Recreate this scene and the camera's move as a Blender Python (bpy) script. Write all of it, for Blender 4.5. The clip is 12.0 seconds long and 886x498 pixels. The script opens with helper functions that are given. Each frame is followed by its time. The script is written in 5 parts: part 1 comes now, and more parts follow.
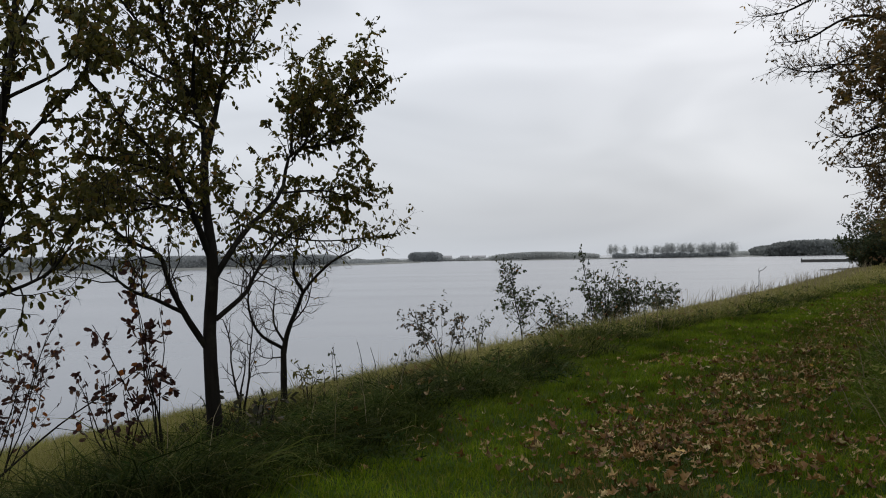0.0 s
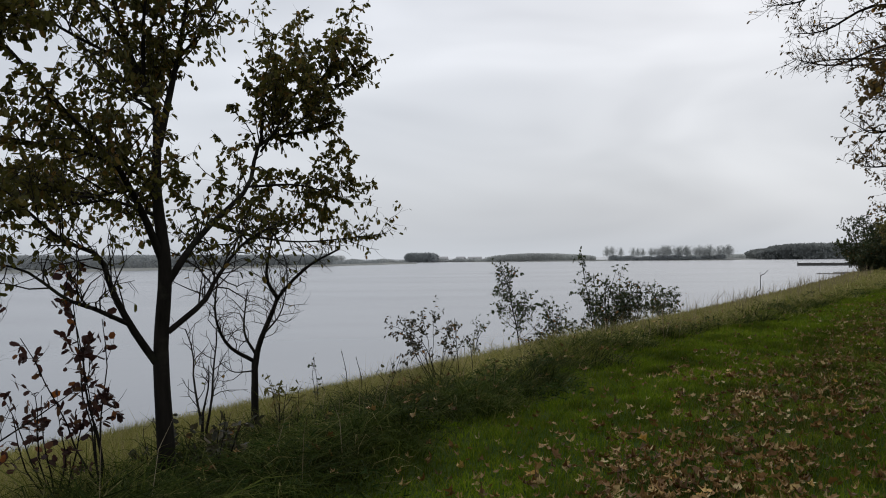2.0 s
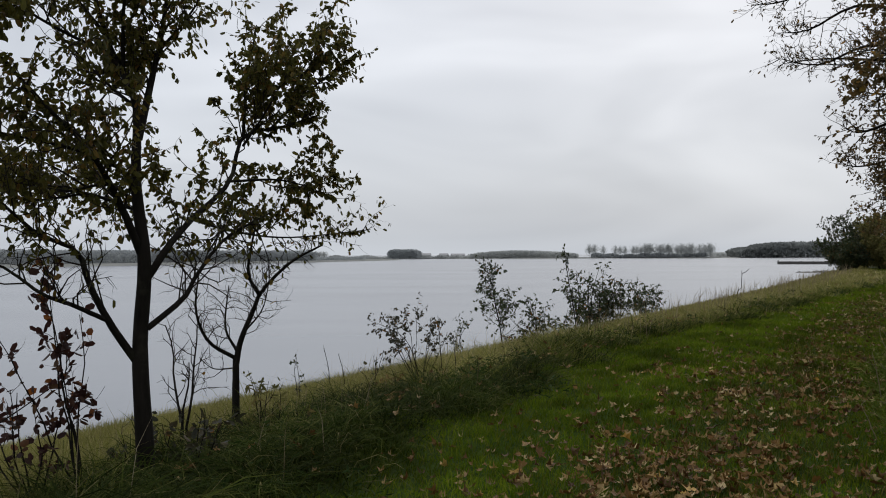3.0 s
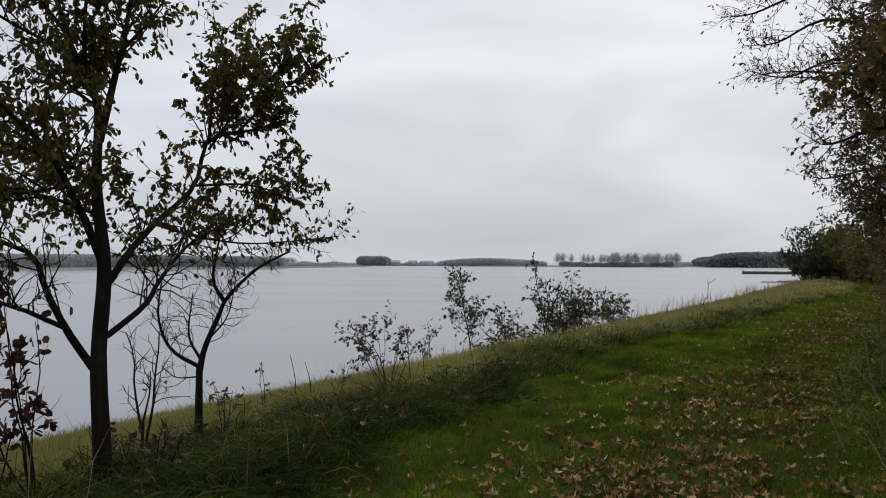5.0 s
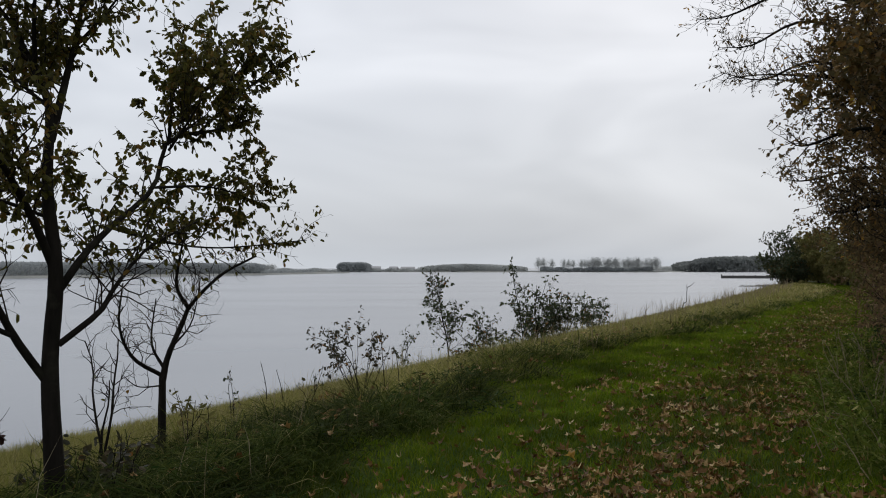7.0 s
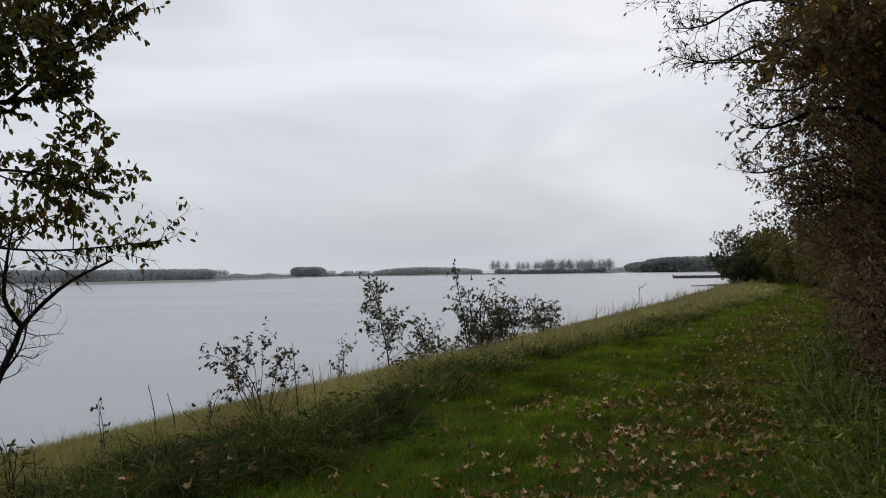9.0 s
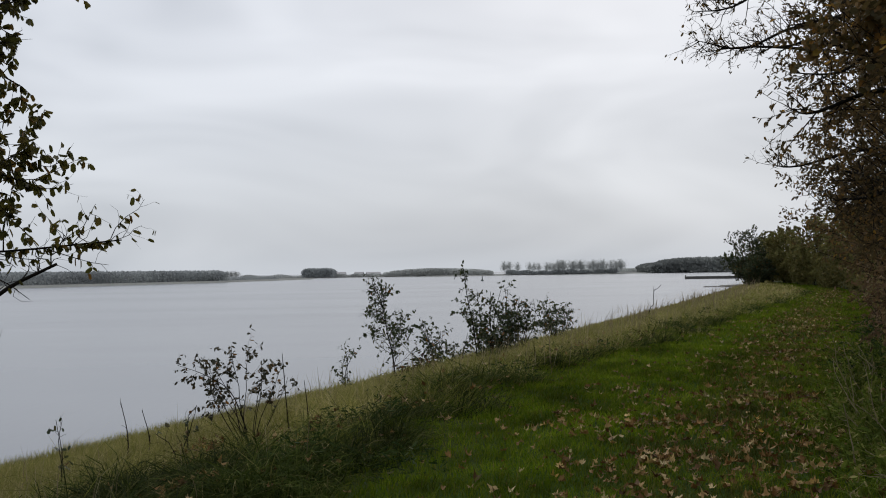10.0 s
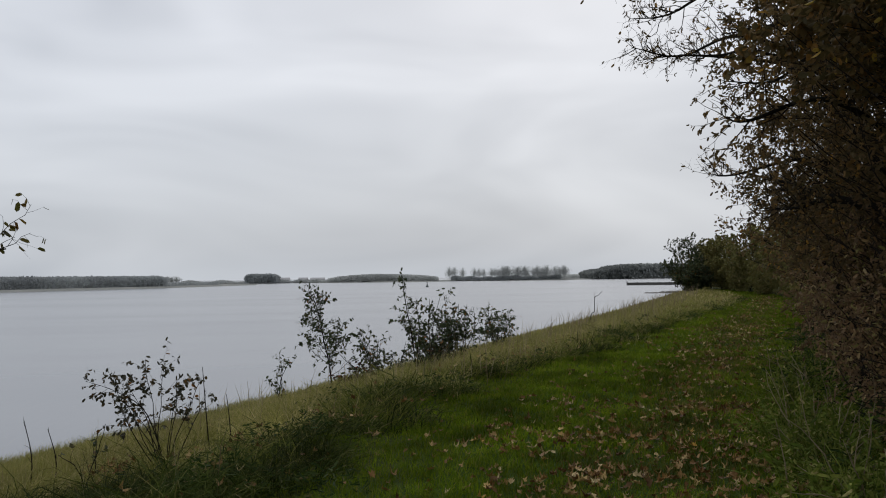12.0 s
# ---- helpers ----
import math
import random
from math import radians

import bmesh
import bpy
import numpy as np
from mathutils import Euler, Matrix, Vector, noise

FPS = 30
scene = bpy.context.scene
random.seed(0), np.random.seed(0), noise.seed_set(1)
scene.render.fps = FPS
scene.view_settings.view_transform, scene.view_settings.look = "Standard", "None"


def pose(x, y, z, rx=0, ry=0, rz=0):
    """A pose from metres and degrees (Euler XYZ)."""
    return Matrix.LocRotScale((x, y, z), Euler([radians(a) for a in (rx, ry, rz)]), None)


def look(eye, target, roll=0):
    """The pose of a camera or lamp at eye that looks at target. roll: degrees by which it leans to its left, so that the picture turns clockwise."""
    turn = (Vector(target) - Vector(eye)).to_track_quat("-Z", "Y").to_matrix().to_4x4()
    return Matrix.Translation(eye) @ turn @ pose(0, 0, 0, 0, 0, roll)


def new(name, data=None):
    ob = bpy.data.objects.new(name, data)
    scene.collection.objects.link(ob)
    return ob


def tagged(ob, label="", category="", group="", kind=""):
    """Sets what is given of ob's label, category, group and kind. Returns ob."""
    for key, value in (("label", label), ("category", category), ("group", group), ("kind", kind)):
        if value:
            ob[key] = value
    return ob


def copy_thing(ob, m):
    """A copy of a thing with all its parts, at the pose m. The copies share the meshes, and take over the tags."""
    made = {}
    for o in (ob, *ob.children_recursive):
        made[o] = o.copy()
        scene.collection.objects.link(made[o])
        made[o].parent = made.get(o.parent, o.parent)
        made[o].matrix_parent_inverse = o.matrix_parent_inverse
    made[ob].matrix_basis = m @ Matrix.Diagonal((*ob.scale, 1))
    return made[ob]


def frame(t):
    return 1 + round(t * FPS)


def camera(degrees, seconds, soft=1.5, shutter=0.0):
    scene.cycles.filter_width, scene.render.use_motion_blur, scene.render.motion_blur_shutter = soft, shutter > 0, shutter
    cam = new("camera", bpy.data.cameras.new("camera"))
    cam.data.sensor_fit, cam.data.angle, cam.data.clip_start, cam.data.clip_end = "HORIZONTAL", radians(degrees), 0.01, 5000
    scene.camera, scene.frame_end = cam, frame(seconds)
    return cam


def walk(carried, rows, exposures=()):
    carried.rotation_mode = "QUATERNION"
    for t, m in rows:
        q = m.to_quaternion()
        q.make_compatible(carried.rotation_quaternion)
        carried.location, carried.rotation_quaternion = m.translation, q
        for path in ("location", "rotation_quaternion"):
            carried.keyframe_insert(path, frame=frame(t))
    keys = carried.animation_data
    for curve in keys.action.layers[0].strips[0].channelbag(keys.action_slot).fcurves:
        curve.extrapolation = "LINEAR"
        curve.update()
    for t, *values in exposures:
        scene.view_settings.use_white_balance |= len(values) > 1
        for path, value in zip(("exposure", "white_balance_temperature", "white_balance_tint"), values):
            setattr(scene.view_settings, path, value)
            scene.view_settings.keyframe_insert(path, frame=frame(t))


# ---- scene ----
cam = camera(55.3, 12.0, soft=1.0)
PATH = [
    (0, (0.171, 1.329, 1.573), (0.127, 3.328, 1.592), -0.9),
    (0.5, (0.212, 1.637, 1.582), (0.157, 3.636, 1.607), -0.8),
    (1, (0.195, 1.951, 1.582), (0.146, 3.95, 1.614), -0.7),
    (1.5, (0.209, 2.148, 1.581), (0.162, 4.147, 1.614), -0.7),
    (2, (0.206, 2.277, 1.599), (0.171, 4.277, 1.62), -0.5),
    (2.5, (0.186, 2.324, 1.597), (0.173, 4.324, 1.611), -0.3),
    (3, (0.196, 2.337, 1.599), (0.201, 4.337, 1.612), -0.2),
    (5, (0.191, 2.443, 1.606), (0.269, 4.441, 1.636), 0.3),
    (5.5, (0.201, 2.465, 1.601), (0.293, 4.463, 1.635), 0.3),
    (6, (0.213, 2.495, 1.603), (0.318, 4.492, 1.639), 0.2),
    (6.5, (0.236, 2.555, 1.602), (0.346, 4.551, 1.642), 0.2),
    (7, (0.293, 2.631, 1.588), (0.416, 4.627, 1.632), 0.0),
    (7.5, (0.327, 2.71, 1.587), (0.492, 4.703, 1.626), -0.0),
    (9.5, (0.911, 4.534, 1.59), (1.143, 6.52, 1.644), -0.8),
    (10, (0.993, 4.947, 1.611), (1.196, 6.936, 1.665), -0.8),
    (10.5, (1.249, 5.189, 1.613), (1.412, 7.182, 1.672), -1.0),
    (11, (1.243, 5.224, 1.625), (1.454, 7.212, 1.692), -0.8),
    (11.5, (1.292, 5.273, 1.627), (1.555, 7.255, 1.695), -0.9),
    (12, (1.193, 5.24, 1.648), (1.524, 7.211, 1.714), -0.7),
]

walk(cam, [(t, look(eye, target, roll)) for t, eye, target, roll in PATH], [(0, 0.0), (9.5, 0.0), (10.5, -0.06), (12, -0.1)])

# ---- light: an overcast autumn sky, a very wide weak sun behind the cloud ----
SUN_ELEVATION, SUN_ROTATION = radians(38), radians(20)
WATER = -2.6


def overcast_world():
    w = bpy.data.worlds.new("overcast_sky")
    scene.world = w
    w.use_nodes = True
    nt = w.node_tree
    nt.nodes.clear()
    out = nt.nodes.new("ShaderNodeOutputWorld")
    bg = nt.nodes.new("ShaderNodeBackground")
    sky = nt.nodes.new("ShaderNodeTexSky")
    sky.sky_type, sky.sun_disc = "NISHITA", False
    sky.sun_elevation, sky.sun_rotation = SUN_ELEVATION, SUN_ROTATION
    sky.dust_density, sky.air_density = 4.0, 1.0
    dim = nt.nodes.new("ShaderNodeVectorMath")
    dim.operation = "SCALE"
    dim.inputs["Scale"].default_value = 0.10
    nt.links.new(sky.outputs[0], dim.inputs[0])
    co = nt.nodes.new("ShaderNodeTexCoord")
    mp = nt.nodes.new("ShaderNodeMapping")
    mp.inputs["Scale"].default_value = (1.5, 1.5, 5.0)
    nt.links.new(co.outputs["Generated"], mp.inputs[0])
    no = nt.nodes.new("ShaderNodeTexNoise")
    no.inputs["Scale"].default_value, no.inputs["Detail"].default_value = 1.5, 3.0
    no.inputs["Roughness"].default_value, no.inputs["Distortion"].default_value = 0.5, 0.6
    nt.links.new(mp.outputs[0], no.inputs["Vector"])
    cloud = nt.nodes.new("ShaderNodeValToRGB")
    cloud.color_ramp.elements[0].position, cloud.color_ramp.elements[0].color = 0.30, (0.526, 0.561, 0.624, 1)
    cloud.color_ramp.elements[1].position, cloud.color_ramp.elements[1].color = 0.72, (0.782, 0.815, 0.880, 1)
    nt.links.new(no.outputs["Fac"], cloud.inputs[0])
    # the cloud thins and greys towards the horizon
    sep = nt.nodes.new("ShaderNodeSeparateXYZ")
    nt.links.new(co.outputs["Generated"], sep.inputs[0])
    low = nt.nodes.new("ShaderNodeValToRGB")
    low.color_ramp.elements[0].position, low.color_ramp.elements[0].color = 0.0, (0.85, 0.863, 0.86, 1)
    low.color_ramp.elements[1].position, low.color_ramp.elements[1].color = 0.30, (1.0, 1.0, 1.0, 1)
    nt.links.new(sep.outputs["Z"], low.inputs[0])
    mul = nt.nodes.new("ShaderNodeMix")
    mul.data_type, mul.blend_type = "RGBA", "MULTIPLY"
    mul.inputs["Factor"].default_value = 1.0
    nt.links.new(cloud.outputs[0], mul.inputs["A"])
    nt.links.new(low.outputs[0], mul.inputs["B"])
    mix = nt.nodes.new("ShaderNodeMix")
    mix.data_type = "RGBA"
    mix.inputs["Factor"].default_value = 0.93
    nt.links.new(dim.outputs[0], mix.inputs["A"])
    nt.links.new(mul.outputs["Result"], mix.inputs["B"])
    nt.links.new(mix.outputs["Result"], bg.inputs["Color"])
    bg.inputs["Strength"].default_value = SKY_STRENGTH
    nt.links.new(bg.outputs[0], out.inputs["Surface"])


SKY_STRENGTH = 1.08
overcast_world()
sun = new("sun", bpy.data.lights.new("sun", "SUN"))
sun.data.energy, sun.data.angle, sun.data.color = 0.5, radians(40), (1.0, 0.97, 0.92)
sun.matrix_world = look((20, 60, 60), (0, 0, 0))

# ---- materials ----
def shader(name):
    m = bpy.data.materials.new(name)
    m.use_nodes = True
    nt = m.node_tree
    return m, nt, nt.nodes["Principled BSDF"], nt.nodes["Material Output"]


def ramp(nt, fac, *stops):
    r = nt.nodes.new("ShaderNodeValToRGB")
    while len(r.color_ramp.elements) < len(stops):
        r.color_ramp.elements.new(0.5)
    for e, (p, c) in zip(r.color_ramp.elements, stops):
        e.position, e.color = p, (*c, 1)
    nt.links.new(fac, r.inputs[0])
    return r.outputs[0]


def noise_of(nt, scale, detail=4.0, rough=0.55, stretch=None):
    co = nt.nodes.new("ShaderNodeTexCoord")
    n = nt.nodes.new("ShaderNodeTexNoise")
    n.inputs["Scale"].default_value, n.inputs["Detail"].default_value = scale, detail
    n.inputs["Roughness"].default_value = rough
    if stretch:
        mp = nt.nodes.new("ShaderNodeMapping")
        mp.inputs["Scale"].default_value = stretch
        nt.links.new(co.outputs["Object"], mp.inputs[0])
        nt.links.new(mp.outputs[0], n.inputs["Vector"])
    else:
        nt.links.new(co.outputs["Object"], n.inputs["Vector"])
    return n.outputs["Fac"]


def blend(nt, a, b, fac, kind="MIX"):
    x = nt.nodes.new("ShaderNodeMix")
    x.data_type, x.blend_type = "RGBA", kind
    for key, v in (("A", a), ("B", b), ("Factor", fac)):
        if isinstance(v, (int, float)):
            x.inputs[key].default_value = v
        elif isinstance(v, tuple):
            x.inputs[key].default_value = (*v, 1)
        else:
            nt.links.new(v, x.inputs[key])
    return x.outputs["Result"]


def bump(nt, b, height, strength, distance):
    n = nt.nodes.new("ShaderNodeBump")
    n.inputs["Strength"].default_value, n.inputs["Distance"].default_value = strength, distance
    nt.links.new(height, n.inputs["Height"])
    nt.links.new(n.outputs[0], b.inputs["Normal"])


def island(nt):
    return nt.nodes.new("ShaderNodeNewGeometry").outputs["Random Per Island"]


def leaf_material(name, stops, rough=0.5, through_light=0.25, patch=0.6, per_object=False, gloss=0.25, uneven=0.0):
    """Thin leaves or blades: each one its own tint, patches of growth, some light coming through."""
    m, nt, b, out = shader(name)
    rnd = nt.nodes.new("ShaderNodeObjectInfo").outputs["Random"] if per_object else island(nt)
    tint = ramp(nt, rnd, *stops)
    shade = ramp(nt, noise_of(nt, patch, 3.0), (0.3, (0.72, 0.72, 0.70)), (0.7, (1.2, 1.2, 1.15)))
    col = blend(nt, tint, shade, 1.0, "MULTIPLY")
    if uneven:
        wide = ramp(nt, noise_of(nt, patch * 0.4, 4.0, 0.6), (0.36, (1 - uneven, 1 - uneven, 1 - uneven)), (0.62, (1 + uneven * 0.5, 1 + uneven * 0.5, 1 + uneven * 0.3)))
        col = blend(nt, col, wide, 1.0, "MULTIPLY")
    fine = ramp(nt, noise_of(nt, 60.0, 2.0), (0.3, (0.82, 0.82, 0.8)), (0.7, (1.12, 1.12, 1.1)))
    col = blend(nt, col, fine, 1.0, "MULTIPLY")
    nt.links.new(col, b.inputs["Base Color"])
    b.inputs["Roughness"].default_value = rough
    b.inputs["Specular IOR Level"].default_value = gloss
    tr = nt.nodes.new("ShaderNodeBsdfTranslucent")
    nt.links.new(col, tr.inputs["Color"])
    mx = nt.nodes.new("ShaderNodeMixShader")
    mx.inputs[0].default_value = through_light
    nt.links.new(b.outputs[0], mx.inputs[1])
    nt.links.new(tr.outputs[0], mx.inputs[2])
    nt.links.new(mx.outputs[0], out.inputs["Surface"])
    return m


def bark_material(name, dark, light, scale=14.0):
    m, nt, b, out = shader(name)
    n = noise_of(nt, scale, 6.0, 0.65, (1, 1, 0.22))
    col = ramp(nt, n, (0.3, dark), (0.72, light))
    lichen = ramp(nt, noise_of(nt, 3.0, 5.0), (0.56, (0, 0, 0)), (0.7, (1, 1, 1)))
    col = blend(nt, col, tuple(0.85 * a + 0.15 * c for a, c in zip(light, (0.16, 0.18, 0.10))), lichen)
    nt.links.new(col, b.inputs["Base Color"])
    b.inputs["Roughness"].default_value = 0.95
    b.inputs["Specular IOR Level"].default_value = 0.12
    bump(nt, b, n, 0.8, 0.015)
    return m


def plain_material(name, a, b_, scale=3.0, rough=0.8, metal=0.0):
    m, nt, b, out = shader(name)
    n = noise_of(nt, scale, 6.0, 0.6)
    nt.links.new(ramp(nt, n, (0.3, a), (0.7, b_)), b.inputs["Base Color"])
    b.inputs["Roughness"].default_value, b.inputs["Metallic"].default_value = rough, metal
    bump(nt, b, noise_of(nt, scale * 8, 4.0), 0.25, 0.02)
    return m


# direction of the dike: u runs along it, v across it towards the water
SU, CU = 0.492, 0.8706


def ground_material():
    m, nt, b, out = shader("grassy_soil")
    geo = nt.nodes.new("ShaderNodeNewGeometry")
    dot = nt.nodes.new("ShaderNodeVectorMath")
    dot.operation = "DOT_PRODUCT"
    dot.inputs[1].default_value = (-CU, SU, 0)
    nt.links.new(geo.outputs["Position"], dot.inputs[0])
    wob = nt.nodes.new("ShaderNodeMath")
    wob.operation = "MULTIPLY_ADD"
    wob.inputs[1].default_value = 2.4
    nt.links.new(noise_of(nt, 0.45, 4.0), wob.inputs[0])
    nt.links.new(dot.outputs["Value"], wob.inputs[2])
    scaled = nt.nodes.new("ShaderNodeMath")
    scaled.operation = "MULTIPLY_ADD"
    scaled.inputs[1].default_value, scaled.inputs[2].default_value = 1 / 24, 2 / 24
    nt.links.new(wob.outputs[0], scaled.inputs[0])
    zones = ramp(nt, scaled.outputs[0], (0.10, (0.045, 0.050, 0.018)), (0.18, (0.044, 0.078, 0.013)), (0.30, (0.048, 0.088, 0.013)),
                 (0.37, (0.06, 0.062, 0.026)), (0.5, (0.12, 0.115, 0.045)), (0.84, (0.13, 0.12, 0.06)), (0.88, (0.09, 0.08, 0.06)))
    fine = ramp(nt, noise_of(nt, 9.0, 6.0, 0.7), (0.3, (0.45, 0.45, 0.42)), (0.7, (1.25, 1.2, 1.1)))
    col = blend(nt, zones, fine, 1.0, "MULTIPLY")
    nt.links.new(col, b.inputs["Base Color"])
    b.inputs["Roughness"].default_value = 1.0
    b.inputs["Specular IOR Level"].default_value = 0.1
    bump(nt, b, noise_of(nt, 22.0, 5.0, 0.7), 0.8, 0.05)
    return m


def water_material():
    m, nt, b, out = shader("lake_water")
    nt.links.new(ramp(nt, noise_of(nt, 0.03, 4.0), (0.35, (0.208, 0.216, 0.232)), (0.7, (0.235, 0.243, 0.258))), b.inputs["Base Color"])
    nt.links.new(ramp(nt, noise_of(nt, 0.012, 5.0, 0.6, (1, 3.5, 1)), (0.4, (0.22, 0.22, 0.22)), (0.65, (0.25, 0.25, 0.25))), b.inputs["Roughness"])
    b.inputs["IOR"].default_value = 1.45
    n1 = noise_of(nt, 3.2, 3.0, 0.5, (1, 0.55, 1))
    n2 = noise_of(nt, 0.5, 3.0, 0.5, (1, 0.45, 1))
    mx = nt.nodes.new("ShaderNodeMath")
    mx.operation = "MULTIPLY_ADD"
    mx.inputs[1].default_value = 1.2
    nt.links.new(n2, mx.inputs[0])
    nt.links.new(n1, mx.inputs[2])
    bump(nt, b, mx.outputs[0], 0.14, 0.03)
    return m


M_GROUND, M_WATER = ground_material(), water_material()
M_BARK = bark_material("dark_bark", (0.008, 0.007, 0.005), (0.024, 0.020, 0.016))
M_TWIG = bark_material("twig_bark", (0.016, 0.012, 0.010), (0.042, 0.034, 0.026), 30.0)
M_TREE_LEAF = leaf_material("alder_leaves", [(0.0, (0.056, 0.055, 0.015)), (0.55, (0.105, 0.098, 0.022)), (0.85, (0.15, 0.118, 0.028)), (1.0, (0.19, 0.10, 0.028))], through_light=0.45, gloss=0.15)
M_RED_LEAF = leaf_material("bramble_leaves", [(0.0, (0.046, 0.022, 0.020)), (0.6, (0.080, 0.034, 0.027)), (0.85, (0.11, 0.058, 0.030)), (1.0, (0.32, 0.10, 0.022))], through_light=0.4, gloss=0.25)
M_BUSH_LEAF = leaf_material("bush_leaves", [(0.0, (0.036, 0.050, 0.022)), (0.7, (0.066, 0.085, 0.036)), (0.95, (0.10, 0.088, 0.032)), (1.0, (0.22, 0.09, 0.02))], through_light=0.35, gloss=0.3)
M_CURL = leaf_material("curled_leaves", [(0.0, (0.040, 0.042, 0.024)), (0.6, (0.075, 0.066, 0.036)), (0.93, (0.11, 0.075, 0.034)), (1.0, (0.30, 0.13, 0.03))], gloss=0.3)
M_HEDGE_LEAF = leaf_material("hedge_leaves", [(0.0, (0.090, 0.068, 0.036)), (0.45, (0.148, 0.107, 0.052)), (0.75, (0.19, 0.122, 0.060)), (0.96, (0.25, 0.15, 0.06)), (1.0, (0.48, 0.26, 0.05))], 0.6, 0.47, 0.8, gloss=0.15, uneven=0.3)
# reddish bramble brown, lightened to make up for weak skylight at the hedge foot
M_BRAMBLE_LIFTED = leaf_material("lightened_bramble_leaves", [(0.0, (0.14, 0.095, 0.058)), (0.45, (0.235, 0.150, 0.088)), (0.75, (0.30, 0.18, 0.10)), (0.93, (0.25, 0.23, 0.08)), (1.0, (0.52, 0.37, 0.21))], 0.6, 0.4, 1.5, gloss=0.15, uneven=0.3)
M_OLIVE_LEAF = leaf_material("olive_leaves", [(0.0, (0.115, 0.115, 0.036)), (0.6, (0.18, 0.165, 0.058)), (1.0, (0.24, 0.185, 0.07))], 0.6, 0.4, 0.4, gloss=0.15)
M_LAWN = leaf_material("lawn_grass", [(0.0, (0.076, 0.130, 0.006)), (0.6, (0.145, 0.212, 0.010)), (0.92, (0.20, 0.226, 0.023)), (1.0, (0.23, 0.20, 0.058))], 0.7, 0.4, 2.4, gloss=0.08, uneven=0.6)
M_TROD = leaf_material("trodden_grass", [(0.0, (0.070, 0.088, 0.012)), (0.55, (0.126, 0.142, 0.022)), (0.85, (0.185, 0.168, 0.042)), (1.0, (0.25, 0.175, 0.060))], 0.7, 0.35, 2.4, gloss=0.1, uneven=0.4)
M_ROUGH = leaf_material("rough_grass", [(0.0, (0.18, 0.182, 0.044)), (0.4, (0.30, 0.28, 0.085)), (0.75, (0.42, 0.36, 0.155)), (1.0, (0.57, 0.47, 0.28))], 0.75, 0.5, 1.3, gloss=0.1, uneven=0.4)
M_EDGE = leaf_material("edge_grass", [(0.0, (0.108, 0.130, 0.020)), (0.5, (0.195, 0.212, 0.042)), (0.85, (0.30, 0.285, 0.085)), (1.0, (0.46, 0.39, 0.19))], 0.75, 0.5, 1.6, gloss=0.06, uneven=0.5)
M_SHORE = leaf_material("shore_grass", [(0.0, (0.20, 0.195, 0.055)), (0.5, (0.29, 0.275, 0.088)), (0.85, (0.36, 0.32, 0.13)), (1.0, (0.46, 0.38, 0.21))], 0.7, 0.3, 0.5, gloss=0.1, uneven=0.25)
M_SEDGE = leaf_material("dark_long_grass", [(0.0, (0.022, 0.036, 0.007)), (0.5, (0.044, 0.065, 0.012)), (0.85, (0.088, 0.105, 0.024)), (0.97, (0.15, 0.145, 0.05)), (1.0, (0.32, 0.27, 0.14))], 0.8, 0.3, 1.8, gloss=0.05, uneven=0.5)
M_WEED = leaf_material("herb_leaves", [(0.0, (0.018, 0.038, 0.008)), (0.6, (0.036, 0.066, 0.013)), (0.95, (0.075, 0.10, 0.03)), (1.0, (0.18, 0.15, 0.07))], 0.7, 0.25, 1.5, gloss=0.12)
M_NETTLE = leaf_material("nettle_leaves", [(0.0, (0.080, 0.120, 0.016)), (0.55, (0.155, 0.205, 0.032)), (0.9, (0.25, 0.265, 0.065)), (1.0, (0.42, 0.36, 0.16))], 0.7, 0.35, 2.5, gloss=0.12, uneven=0.35)
M_MAPLE = leaf_material("maple_leaves", [(0.0, (0.085, 0.070, 0.030)), (0.55, (0.15, 0.105, 0.042)), (0.88, (0.20, 0.115, 0.040)), (0.97, (0.34, 0.17, 0.04)), (1.0, (0.42, 0.30, 0.05))], 0.55, 0.4, 0.6, gloss=0.2)
M_DRY = leaf_material("dry_stalks", [(0.0, (0.20, 0.15, 0.09)), (0.6, (0.30, 0.24, 0.15)), (1.0, (0.40, 0.33, 0.22))], 0.8, 0.15, 2.0)
FALLEN = [(0.0, (0.085, 0.042, 0.014)), (0.35, (0.18, 0.088, 0.024)), (0.66, (0.27, 0.150, 0.048)), (0.86, (0.40, 0.265, 0.110)), (0.96, (0.58, 0.45, 0.24)), (1.0, (0.46, 0.26, 0.045))]
M_FALLEN = leaf_material("fallen_leaves", FALLEN, 0.6, 0.15, 4.0)
M_FALLEN_ONE = leaf_material("fallen_leaf", FALLEN, 0.6, 0.15, 4.0, True)
# far-shore colours: distance haze is mixed into these greyed, lightened base colours
M_FAR = leaf_material("far_twigs_hazed", [(0.0, (0.482, 0.493, 0.510)), (0.6, (0.560, 0.571, 0.582)), (1.0, (0.627, 0.633, 0.638))], 0.95, 0.5, 0.02, gloss=0.0)
M_FAR_DARK = leaf_material("far_foliage_hazed", [(0.0, (0.345, 0.362, 0.390)), (0.6, (0.388, 0.405, 0.428)), (1.0, (0.430, 0.444, 0.460))], 0.95, 0.45, 0.02, gloss=0.0)
M_HEADLAND = leaf_material("headland_foliage_hazed", [(0.0, (0.221, 0.234, 0.240)), (0.6, (0.267, 0.280, 0.280)), (1.0, (0.312, 0.319, 0.312))], 0.95, 0.4, 0.02, gloss=0.0)
M_FAR_LAND = plain_material("far_bank_grass_hazed", (0.16, 0.165, 0.15), (0.23, 0.23, 0.205), 0.05, 0.95)
